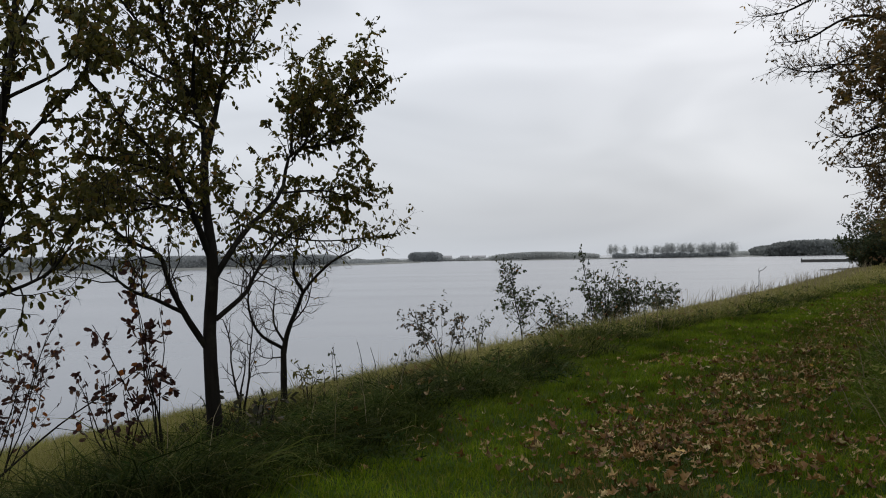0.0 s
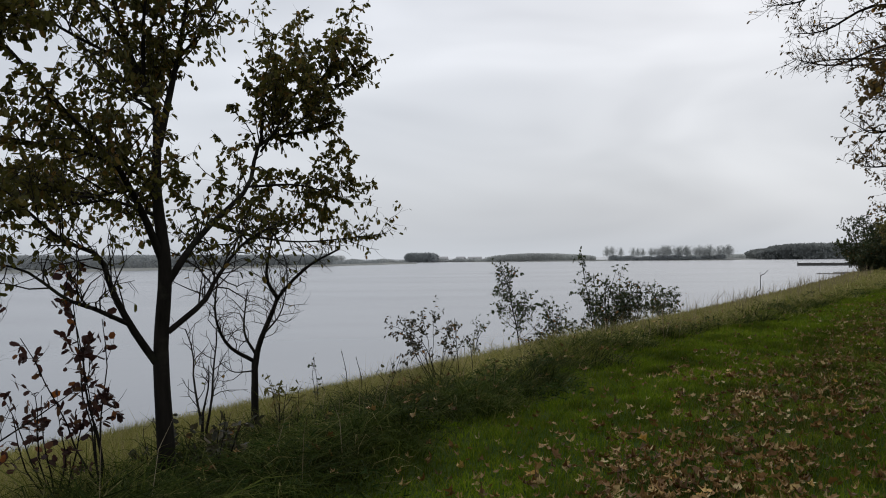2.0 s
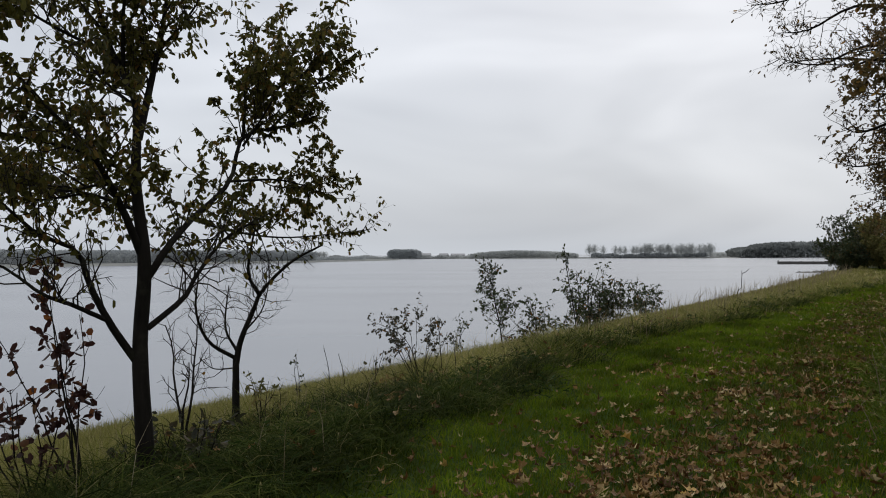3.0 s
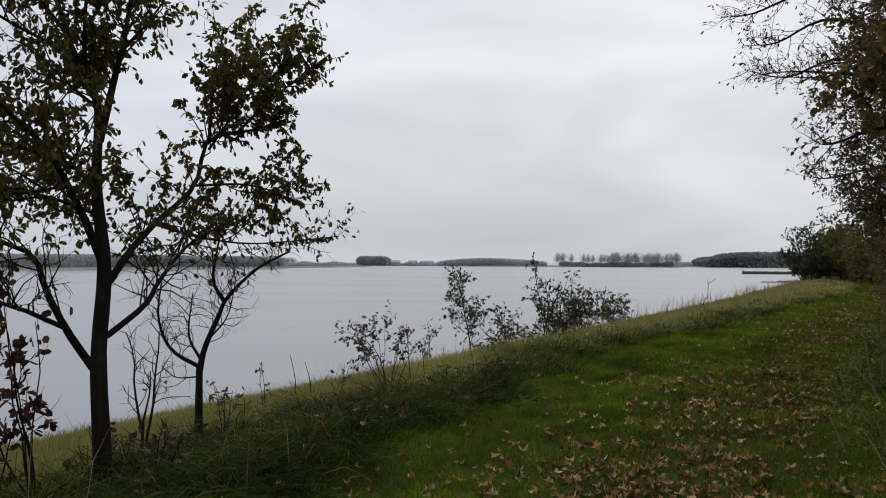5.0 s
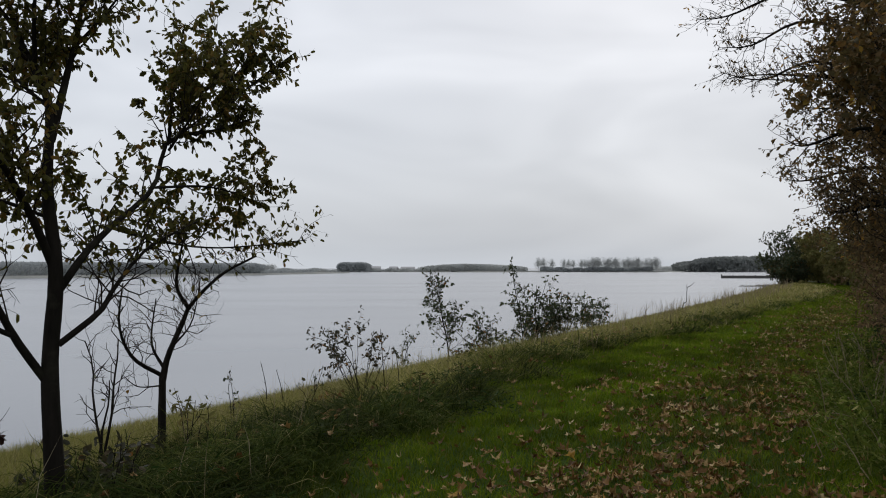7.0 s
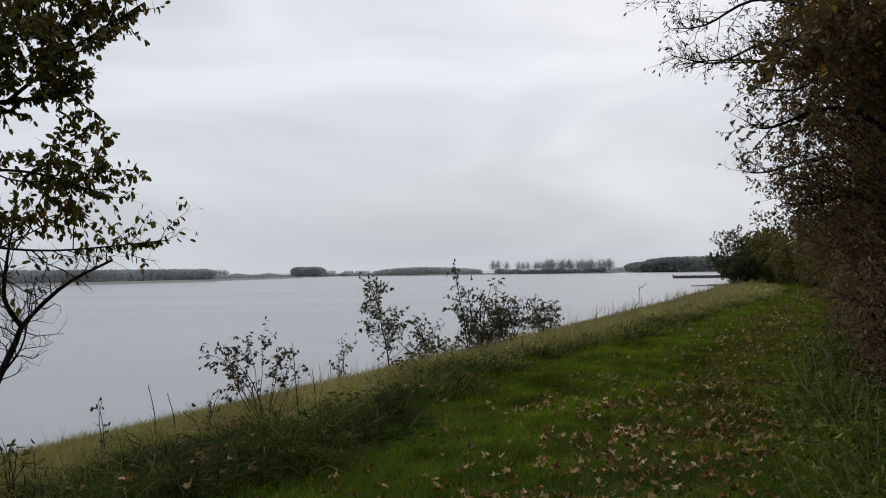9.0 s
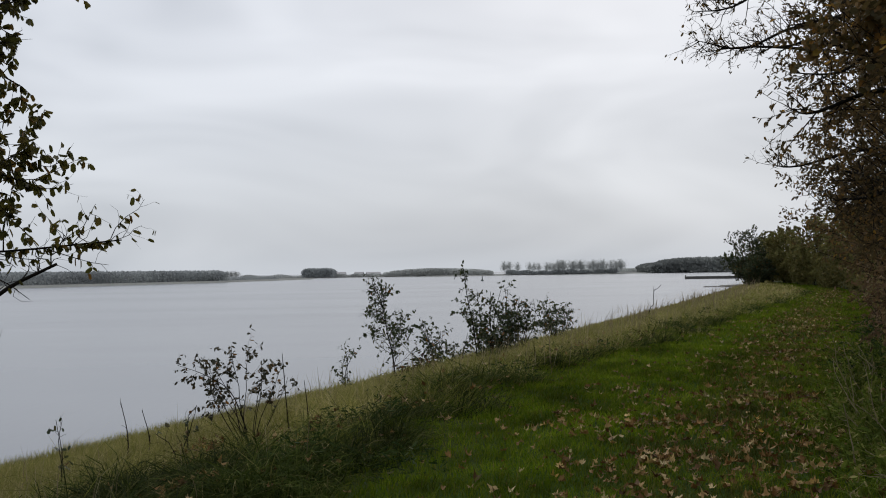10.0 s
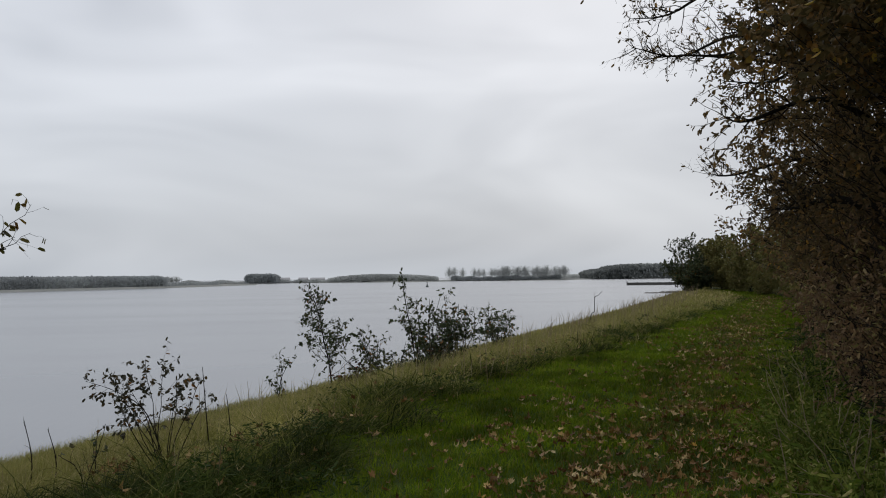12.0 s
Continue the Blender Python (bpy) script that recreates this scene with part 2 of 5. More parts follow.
M_MUD = plain_material("wet_stones", (0.07, 0.065, 0.058), (0.16, 0.15, 0.135), 1.5, 0.75)
M_TIMBER = plain_material("weathered_timber", (0.045, 0.042, 0.038), (0.10, 0.095, 0.085), 1.2, 0.85)
M_WHITE = plain_material("white_wall", (0.62, 0.62, 0.60), (0.74, 0.74, 0.72), 0.6, 0.85)
M_ROOF = plain_material("roof_tiles", (0.34, 0.33, 0.33), (0.42, 0.41, 0.40), 0.8, 0.85)
M_BUOY = plain_material("buoy_paint", (0.03, 0.045, 0.04), (0.06, 0.075, 0.065), 4.0, 0.6)


# ---- building helpers ----
def mesh_object(name, verts, faces, material, parent=None, label="", smooth=False):
    me = bpy.data.meshes.new(name)
    me.from_pydata(verts, [], faces)
    me.materials.append(material)
    if smooth:
        me.polygons.foreach_set("use_smooth", [True] * len(me.polygons))
    me.update()
    ob = new(name, me)
    if parent:
        ob.parent = parent
    return tagged(ob, label)


def part(name, bm, material, parent=None, label=""):
    me = bpy.data.meshes.new(name)
    bm.to_mesh(me)
    bm.free()
    me.materials.append(material)
    ob = new(name, me)
    if parent:
        ob.parent = parent
    return tagged(ob, label)


def quick_mesh(name, co, loops, starts, totals, material, parent=None, smooth=False):
    """A mesh from arrays, for many thousand small faces."""
    me = bpy.data.meshes.new(name)
    me.vertices.add(len(co))
    me.vertices.foreach_set("co", np.asarray(co, np.float32).ravel())
    me.loops.add(len(loops))
    me.loops.foreach_set("vertex_index", np.asarray(loops, np.int32))
    me.polygons.add(len(starts))
    me.polygons.foreach_set("loop_start", np.asarray(starts, np.int32))
    me.polygons.foreach_set("loop_total", np.asarray(totals, np.int32))
    if smooth:
        me.polygons.foreach_set("use_smooth", np.ones(len(starts), bool))
    me.update(calc_edges=True)
    me.materials.append(material)
    ob = new(name, me)
    if parent:
        ob.parent = parent
    return ob


def unit(a):
    return a / np.maximum(np.linalg.norm(a, axis=-1, keepdims=True), 1e-9)


def leaf_cloud(name, at, axis, size, material, parent=None, width=0.6, rng=None, fold=0.25, level=0.0, simple=False):
    """Folded oval leaves: base, two shoulders on each side and a tip; level 1 lays their faces towards the sky."""
    n = len(at)
    rng = rng or np.random.default_rng(1)
    axis = unit(axis)
    side = rng.normal(size=(n, 3))
    side[:, 2] *= 1 - level
    side = unit(side - axis * np.sum(side * axis, 1, keepdims=True))
    up = np.cross(side, axis)
    s = np.asarray(size)[:, None]
    w = s * width * 0.5 * rng.uniform(0.8, 1.2, (n, 1))
    lift = up * s * fold * rng.uniform(0.3, 1.2, (n, 1))
    bend = up * s * rng.uniform(-0.25, 0.12, (n, 1))
    if simple:
        co = np.stack([at - axis * s * 0.5, at + side * w, at + axis * s * 0.5, at - side * w], 1)
        return quick_mesh(name, co.reshape(-1, 3), np.arange(4 * n), np.arange(n) * 4, np.full(n, 4), material, parent)
    co = np.stack([at, at + axis * s * 0.2 + side * w * 0.85 + lift * 0.6, at + axis * s * 0.76 + side * w * 0.9 + lift * 0.5 + bend * 0.5,
                   at + axis * s + bend, at + axis * s * 0.76 - side * w * 0.9 + lift * 0.5 + bend * 0.5, at + axis * s * 0.2 - side * w * 0.85 + lift * 0.6], 1)
    k = np.arange(n)[:, None] * 6
    loops = (k + np.array([[0, 1, 2, 3, 0, 3, 4, 5]])).ravel()
    starts = np.arange(2 * n) * 4
    return quick_mesh(name, co.reshape(-1, 3), loops, starts, np.full(2 * n, 4), material, parent)


def blades(name, at, height, width, lean, material, parent=None, rng=None, wind=(0.5, -0.2), simple=False):
    """Grass blades: a bent tapered strip of a quad and a tip."""
    n = len(at)
    rng = rng or np.random.default_rng(2)
    a = rng.uniform(0, 2 * np.pi, n)
    side = np.stack([np.cos(a), np.sin(a), np.zeros(n)], 1) * (np.asarray(width)[:, None] * 0.5)
    b = rng.uniform(0, 2 * np.pi, n)
    push = np.stack([np.cos(b) + wind[0], np.sin(b) + wind[1], np.zeros(n)], 1) * (np.asarray(height) * lean * rng.uniform(0.2, 1.3, n))[:, None]
    h = np.zeros((n, 3))
    h[:, 2] = height
    mid = at + h * 0.6 + push * 0.35
    tip = at + h * rng.uniform(0.85, 1.0, (n, 1)) + push
    base = at - np.array([0, 0, 0.02])
    if simple:
        co = np.stack([base - side, base + side, tip], 1)
        return quick_mesh(name, co.reshape(-1, 3), np.arange(3 * n), np.arange(n) * 3, np.full(n, 3), material, parent)
    co = np.stack([base - side, base + side, mid + side * 0.8, mid - side * 0.8, tip], 1)
    k = np.arange(n)[:, None] * 5
    loops = (k + np.array([[0, 1, 2, 3, 3, 2, 4]])).ravel()
    starts = (np.arange(n)[:, None] * 7 + np.array([[0, 4]])).ravel()
    return quick_mesh(name, co.reshape(-1, 3), loops, starts, np.tile([4, 3], n), material, parent)


def arcs(name, at, heading, length, width, rise, fall, material, parent=None, rng=None):
    """Long grass blades that rise from the tuft and arch over: rise and fall are the slopes at foot and tip, in radians."""
    n = len(at)
    rng = rng or np.random.default_rng(4)
    length, width = np.asarray(length)[:, None], np.asarray(width)[:, None] * 0.5
    head = np.stack([np.cos(heading), np.sin(heading), np.zeros(n)], 1)
    side = np.stack([-np.sin(heading), np.cos(heading), np.zeros(n)], 1)
    side = unit(side + rng.normal(0, 0.35, (n, 3))) * width
    e0 = (rise + rng.normal(0, 0.15, n))[:, None]
    e1 = (fall + rng.normal(0, 0.3, n))[:, None]
    p, rows = at - np.array([0, 0, 0.02]), []
    rows += [p - side, p + side]
    for k, taper in ((1, 0.85), (2, 0.55), (3, 0.0)):
        e = e0 + (e1 - e0) * ((k - 0.5) / 3)
        p = p + (head * np.cos(e) + np.array([0, 0, 1.0]) * np.sin(e)) * length / 3
        rows += [p - side * taper, p + side * taper] if taper else [p]
    co = np.stack(rows, 1)
    k = np.arange(n)[:, None] * 7
    loops = (k + np.array([[0, 1, 3, 2, 2, 3, 5, 4, 4, 5, 6]])).ravel()
    starts = (np.arange(n)[:, None] * 11 + np.array([[0, 4, 8]])).ravel()
    return quick_mesh(name, co.reshape(-1, 3), loops, starts, np.tile([4, 4, 3], n), material, parent)


def smooth_line(points, n):
    """A curve through the points, resampled to n places (Catmull-Rom)."""
    p = np.asarray(points, float)
    p = np.vstack([2 * p[0] - p[1], p, 2 * p[-1] - p[-2]])
    t = np.linspace(0, len(p) - 3 - 1e-6, n)
    i = t.astype(int)
    f = (t - i)[:, None]
    a, b, c, d = p[i], p[i + 1], p[i + 2], p[i + 3]
    return 0.5 * (2 * b + (c - a) * f + (2 * a - 5 * b + 4 * c - d) * f ** 2 + (3 * b - a - 3 * c + d) * f ** 3)


def tubes(name, lines, material, parent=None, sides=6, rough=0.0, rng=None):
    """One mesh of tapered round branches: lines are (points, radii)."""
    rng = rng or np.random.default_rng(3)
    co, loops, starts, totals, base, at = [], [], [], [], 0, 0
    ring = np.linspace(0, 2 * np.pi, sides, endpoint=False)
    for pts, rad in lines:
        pts = np.asarray(pts, float)
        n = len(pts)
        tan = unit(np.gradient(pts, axis=0))
        ref = np.array([0.31, 0.87, 0.1]) if abs(tan[0] @ np.array([0.31, 0.87, 0.1])) < 0.8 else np.array([1.0, 0, 0.2])
        s = unit(np.cross(tan, ref))
        t = np.cross(tan, s)
        r = np.asarray(rad)[:, None, None] * (1 + rough * rng.uniform(-1, 1, (n, sides, 1)))
        c = pts[:, None] + r * (np.cos(ring)[None, :, None] * s[:, None] + np.sin(ring)[None, :, None] * t[:, None])
        co.append(c.reshape(-1, 3))
        i = np.arange(n - 1)[:, None] * sides + base
        j = np.arange(sides)[None]
        jn = (j + 1) % sides
        q = np.stack([i + j, i + jn, i + sides + jn, i + sides + j], -1).reshape(-1, 4)
        loops.append(q.ravel())
        m = len(q)
        starts.append(at + np.arange(m) * 4)
        totals.append(np.full(m, 4))
        at += m * 4
        loops.append(base + (n - 1) * sides + np.arange(sides))
        starts.append(np.array([at]))
        totals.append(np.array([sides]))
        at += sides
        base += n * sides
    return quick_mesh(name, np.concatenate(co), np.concatenate(loops), np.concatenate(starts), np.concatenate(totals), material, parent, True)


def shoot(rng, start, way, length, radius, n=5, wander=0.25, up=0.15, tip=0.35):
    """A crooked shoot: points and radii."""
    pts, d, p = [start], unit(np.asarray(way, float)), np.asarray(start, float)
    for _ in range(n - 1):
        d = unit(d + rng.normal(0, wander, 3) + np.array([0, 0, up]))
        p = p + d * length / (n - 1)
        pts.append(p)
    return np.array(pts), np.linspace(radius, radius * tip, n)


def side_shoots(rng, line, every, length, radius, start=0.25, up=0.15, angle=0.9, wander=0.25, n=5, droop=0.0, taper=0.5):
    """Shoots that leave a branch along its length, shorter towards its tip."""
    pts, rad = line
    seg = np.linalg.norm(np.diff(pts, axis=0), axis=1)
    total = seg.sum()
    count = max(1, int(total * (1 - start) / every))
    out = []
    for s in np.sort(rng.uniform(start, 1.0, count)):
        f = s * (len(pts) - 1)
        i = min(int(f), len(pts) - 2)
        p = pts[i] + (pts[i + 1] - pts[i]) * (f - i)
        tan = unit(pts[i + 1] - pts[i])
        away = unit(np.cross(tan, rng.normal(size=3)))
        way = tan * rng.uniform(0.4, 1.0) + away * angle + np.array([0, 0, up - droop])
        out.append(shoot(rng, p, way, length * rng.uniform(0.5, 1.2) * (1.15 - taper * s), min(radius, rad[i] * 0.7), n, wander, up * 0.5 - droop * 0.5))
    return out


def leaves_on(rng, lines, per_metre, density=lambda p: 1.0, start=0.15):
    """Places and directions of leaves along twigs."""
    at, axis = [], []
    for pts, _ in lines:
        length = np.linalg.norm(np.diff(pts, axis=0), axis=1).sum()
        for _ in range(rng.poisson(length * per_metre)):
            f = rng.uniform(start, 1.0) * (len(pts) - 1)
            i = min(int(f), len(pts) - 2)
            p = pts[i] + (pts[i + 1] - pts[i]) * (f - i)
            if rng.random() > density(p):
                continue
            at.append(p)
            axis.append(unit(pts[i + 1] - pts[i]) * 0.5 + rng.normal(0, 0.6, 3) + np.array([0, 0, -0.35]))
    return np.array(at).reshape(-1, 3), np.array(axis).reshape(-1, 3)


def thing(name, at, label, category, group="", kind=""):
    e = new(name)
    e.location = at
    return tagged(e, label, category, group, kind)


def settle(parent, *obs):
    """Parts are built in world places: keep them there under their thing."""
    for o in obs:
        o.parent = parent
        o.matrix_parent_inverse = Matrix.Translation(parent.location).inverted()


# ---- ground ----
def uv_of(x, y):
    return x * SU + y * CU, -x * CU + y * SU


def xy_of(u, v):
    return u * SU - v * CU, u * CU + v * SU


def wobble(x, y, scale, seed):
    """Smooth cheap noise of a few crossed waves."""
    r = np.random.default_rng(seed)
    z = 0
    for _ in range(6):
        a, p, k = r.uniform(0, 6.28), r.uniform(0, 6.28), r.uniform(0.6, 1.7) / scale
        z = z + np.sin((x * np.cos(a) + y * np.sin(a)) * k * 6.28 + p)
    return z / 6


def lush_edge(u):
    """Where the mown lawn ends and the long grass begins."""
    return np.interp(u, [0, 6, 11, 16, 23, 31, 38, 60, 75, 95, 150], [3.7, 4.3, 5.1, 5.4, 4.9, 4.1, 3.5, 1.9, 2.8, 5.6, 7.0])


def bank_edge(u):
    """Where the ground begins to fall to the water."""
    return np.interp(u, [0, 6, 11, 16, 23, 31, 62, 90, 150], [3.7, 4.3, 5.1, 5.4, 5.0, 4.6, 4.6, 6.0, 7.0])


def hedge_edge(u):
    return np.interp(u, [0, 8, 12, 18, 25, 38, 45, 60, 75, 95], [-0.6, 0.4, 1.0, 1.0, 0.6, 0.3, 0.1, -0.4, 1.0, 4.2])


def shore_edge(u):
    return np.interp(u, [-50, 15, 30, 64, 100, 160, 400], [18.5, 18.2, 17.6, 16.6, 15.8, 15.4, 15.0])


def ground_z(x, y):
    u, v = uv_of(x, y)
    e = bank_edge(u)
    s = shore_edge(u)
    t = np.clip((v - e - 0.3) / np.maximum(s - e - 0.3, 1), 0, 6)
    bank = -np.interp(t, [0, 0.12, 0.32, 0.6, 1.0, 1.6, 6], [0, 0.20, 0.78, 1.60, 2.62, 3.6, 6.0])
    right = np.interp(hedge_edge(u) - v, [0, 1, 4, 30, 400], [0, 0.05, 0.3, 0.5, 0.5])
    lumps = 0.05 * wobble(x, y, 3.0, 5) + 0.02 * wobble(x, y, 0.9, 6) * (t < 1)
    tufts = 0.10 * wobble(x, y, 1.6, 7) * np.clip(t * 6, 0, 1) * (t < 0.95)
    off = v - lush_edge(u)
    mounds = (0.10 * wobble(x, y, 1.5, 8) + 0.05 * wobble(x, y, 0.7, 9) + 0.06) * np.interp(off, [-0.1, 0.5, 2.2, 4.0], [0, 1, 0.8, 0]) * np.interp(u, [0, 25, 40], [1, 1, 0.2])
    return bank + right + lumps + tufts + mounds


def ground_sheet():
    u = np.concatenate([-np.geomspace(3000, 20, 14), np.arange(-16, 4, 2.0), np.arange(4, 40, 0.4), np.arange(40, 90, 1.5), np.geomspace(92, 4000, 30)])
    v = np.concatenate([-np.geomspace(3000, 12, 14), np.arange(-10, -2, 1.0), np.arange(-2, 20, 0.35), np.geomspace(21, 4000, 26)])
    U, V = np.meshgrid(u, v, indexing="ij")
    x, y = xy_of(U, V)
    co = np.stack([x, y, ground_z(x, y)], -1).reshape(-1, 3)
    a, b = len(u), len(v)
    i = (np.arange(a - 1)[:, None] * b + np.arange(b - 1)[None]).ravel()
    q = np.stack([i, i + b, i + b + 1, i + 1], 1)
    ob = quick_mesh("ground", co, q.ravel(), np.arange(len(q)) * 4, np.full(len(q), 4), M_GROUND, None, True)
    return tagged(ob, "grassy lakeside dike sloping down to the water", "ground", kind="structure")


ground = ground_sheet()
water = mesh_object("water", [(-4500, -4500, WATER), (4500, -4500, WATER), (4500, 4500, WATER), (-4500, 4500, WATER)], [(0, 1, 2, 3)], M_WATER)
tagged(water, "calm grey lake water with faint ripples", "lake", kind="structure")


# ---- grass ----
def scatter(rng, u0, u1, v0, v1, count):
    u, v = rng.uniform(u0, u1, count), rng.uniform(0, 1, count)
    lo, hi = (v0(u) if callable(v0) else v0), (v1(u) if callable(v1) else v1)
    v = lo + (hi - lo) * v
    x, y = xy_of(u, v)
    return np.stack([x, y, ground_z(x, y)], 1), u, v


def lawn():
    rng = np.random.default_rng(11)
    for k, (u0, u1, count, h, w) in enumerate(((-4, 4.5, 16000, 0.065, 0.012), (4.5, 13, 76000, 0.062, 0.0066), (13, 24, 64000, 0.066, 0.012), (24, 45, 38000, 0.085, 0.026), (45, 95, 14000, 0.10, 0.06))):
        p, u, v = scatter(rng, u0, u1, lambda a: hedge_edge(a) - 0.6, lambda a: lush_edge(a) + 0.5, count)
        hh = h * rng.uniform(0.5, 1.5, count) * (1 + 0.45 * wobble(p[:, 0], p[:, 1], 1.3, 21) + 0.45 * wobble(p[:, 0], p[:, 1], 0.37, 24))
        ww = w * rng.uniform(0.7, 1.3, count)
        # the middle of the path, where the leaves lie, is trodden and browner
        mid = np.interp(u, [6, 10, 14, 30, 60], [2.3, 2.3, 2.3, 1.9, 0.8])
        worn = np.exp(-((v - mid) / 1.05) ** 2) * (0.75 + 0.5 * wobble(p[:, 0], p[:, 1], 1.8, 26)) > rng.uniform(0.25, 0.95, count)
        for pick, mat, name, label in ((~worn, M_LAWN, "lawn_grass", "lush short green grass along the dike path"), (worn, M_TROD, "trodden_grass", "worn olive grass under the fallen leaves")):
            ob = blades(name, p[pick], hh[pick] * (1.0 if mat == M_LAWN else 0.8), ww[pick], 1.25, mat, None, rng, (0.1, 0.0), simple=u0 >= 24)
            tagged(ob, label, "grass", "grass", "stuff")


def tuft_blades(rng, u, v, each, spread, length, width):
    """Places, headings, lengths and widths of the blades of tufts that stand at u, v."""
    n = len(u)
    x, y = xy_of(u, v)
    a = rng.uniform(0, 6.28, (n, each))
    r = np.abs(rng.normal(0, 1, (n, each))) * spread[:, None]
    px, py = (x[:, None] + r * np.cos(a)).ravel(), (y[:, None] + r * np.sin(a)).ravel()
    at = np.stack([px, py, ground_z(px, py)], 1)
    heading = (a + rng.normal(0, 0.7, (n, each))).ravel()
    long = (length[:, None] * rng.uniform(0.45, 1.2, (n, each))).ravel()
    return at, heading, long, np.full(len(at), width) * rng.uniform(0.6, 1.3, len(at))


def rough_grass():
    """The unmown edge: arching tufts, dark and lush next to the lawn, paler and drier towards the water."""
    rng = np.random.default_rng(12)
    looks = {"sedge": (M_SEDGE, "sedge_grass", "dark green arching long grass along the edge of the lawn"),
             "green": (M_EDGE, "edge_grass", "soft olive-green tufts of long grass on the dike edge"),
             "straw": (M_ROUGH, "rough_grass", "pale dry straw-coloured tufts of long grass on the dike edge")}
    for u0, u1, count, each, size, w in ((3, 13, 780, 44, 0.42, 0.0115), (13, 22, 780, 42, 0.42, 0.015), (22, 38, 820, 34, 0.40, 0.022), (38, 62, 620, 28, 0.36, 0.036)):
        u = rng.uniform(u0, u1, count)
        off = np.abs(rng.uniform(-0.12, 1, count)) ** 1.25 * np.interp(u, [6, 14, 40], [4.2, 4.6, 4.6])
        v = lush_edge(u) + off + 0.75 * wobble(*xy_of(u, 0 * u), 2.6, 31) * (off < 1.0)
        v = v + np.interp(u, [9, 11.5], [0.3, 0.0])
        x, y = xy_of(u, v)
        lush = np.interp(u, [7, 9.5, 12.5, 16, 40], [1.5, 1.2, 0.45, 0.22, 0.2]) * (1 + 0.9 * wobble(x, y, 2.4, 27))
        mix = off + rng.normal(0, 0.25, count) - lush
        kind = np.where(mix < 0, "sedge", np.where(mix + 0.9 * wobble(x, y, 1.9, 34) < np.interp(u, [8, 14, 22], [0.5, 0.75, 0.25]), "green", "straw"))
        big = rng.choice([0.55, 0.8, 1.0, 1.25, 1.7], count) * (1 + 0.5 * wobble(x, y, 1.2, 22)) * np.interp(off, [0, 0.35], [0.6, 1.0])
        for key, (mat, name, label) in looks.items():
            k = kind == key
            if not k.any():
                continue
            tall, thick = {"sedge": (1.1, 0.8), "green": (0.85, 0.6), "straw": (0.55 if u0 < 10 else 0.8, 0.5)}[key]
            at, heading, long, wide = tuft_blades(rng, u[k], v[k], each, 0.16 * big[k] * (size / 0.4), size * tall * big[k], w * thick)
            ob = arcs(name, at, heading, long, wide, 1.25, -0.55 if key == "sedge" else -0.1, mat, None, rng)
            tagged(ob, label, "grass", "grass", "stuff")
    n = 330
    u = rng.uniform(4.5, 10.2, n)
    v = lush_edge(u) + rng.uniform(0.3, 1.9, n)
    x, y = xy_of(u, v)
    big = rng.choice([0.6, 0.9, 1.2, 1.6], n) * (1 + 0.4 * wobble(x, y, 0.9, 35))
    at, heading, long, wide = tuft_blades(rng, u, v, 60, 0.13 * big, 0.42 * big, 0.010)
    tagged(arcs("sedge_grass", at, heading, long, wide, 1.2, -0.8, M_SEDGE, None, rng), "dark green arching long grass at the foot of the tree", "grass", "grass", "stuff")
    for u0, u1, v0, count, h, w, mat in ((3, 11, 0.1, 9000, 0.14, 0.010, M_SEDGE), (3, 11, 1.7, 9000, 0.12, 0.010, M_EDGE), (11, 30, 0.1, 22000, 0.12, 0.010, M_EDGE), (30, 62, 0.1, 14000, 0.16, 0.030, M_EDGE), (62, 150, 0.1, 9000, 0.24, 0.11, M_ROUGH)):
        v1 = (lambda a: lush_edge(a) + 1.7) if mat == M_SEDGE else (lambda a: bank_edge(a) + 4.4)
        p, u, v = scatter(rng, u0, u1, lambda a: lush_edge(a) + v0, v1, count)
        ob = blades("under_grass", p, h * rng.uniform(0.5, 1.3, count), w * rng.uniform(0.7, 1.3, count), 1.2, mat, None, rng, simple=True)
        tagged(ob, "short grass between the tufts", "grass", "grass", "stuff")


def shore_grass():
    rng = np.random.default_rng(13)
    for u0, u1, count, h, w in ((4, 30, 105000, 0.30, 0.014), (30, 70, 20000, 0.36, 0.05), (70, 200, 7000, 0.42, 0.18)):
        p, u, v = scatter(rng, u0, u1, lambda a: bank_edge(a) + 1.9, lambda a: shore_edge(a) - 0.2, count)
        clump = wobble(p[:, 0], p[:, 1], 2.2, 23) + 0.6 * wobble(p[:, 0], p[:, 1], 0.8, 25)
        hh = h * rng.uniform(0.4, 1.2, count) * (1 + 0.35 * clump)
        ob = blades("shore_grass", p, hh, np.full(count, w) * rng.uniform(0.7, 1.3, count), 0.95, M_SHORE, None, rng, (0.7, -0.5), simple=True)
        tagged(ob, "yellowing soft long grass on the foreshore", "grass", "grass", "stuff")


lawn()
rough_grass()
shore_grass()


# ---- trees on the bank ----
def limb(*points, r=0.03, tip=0.3, n=12):
    return smooth_line(points, n), np.linspace(r, r * tip, n)


def grown(t, trunk=(), stem=(), limb=(), twigs=(), sides=8, fine=3):
    """The wood of a tree or shrub: each trunk, stem and limb a part, the fine twigs one joined rest. Returns the limbs."""
    for l in trunk:
        settle(t, tubes("trunk", [l], M_BARK, None, sides, 0.05))
    for l in stem:
        settle(t, tubes("stem", [l], M_BARK, None, 7, 0.04))
    made = [tubes("limb", [l], M_BARK, None, 7, 0.05) for l in limb]
    settle(t, *made)
    if len(twigs):
        o = tagged(tubes("twig_spray", twigs, M_TWIG, None, fine), kind="stuff")
        settle(t, o)
    return made


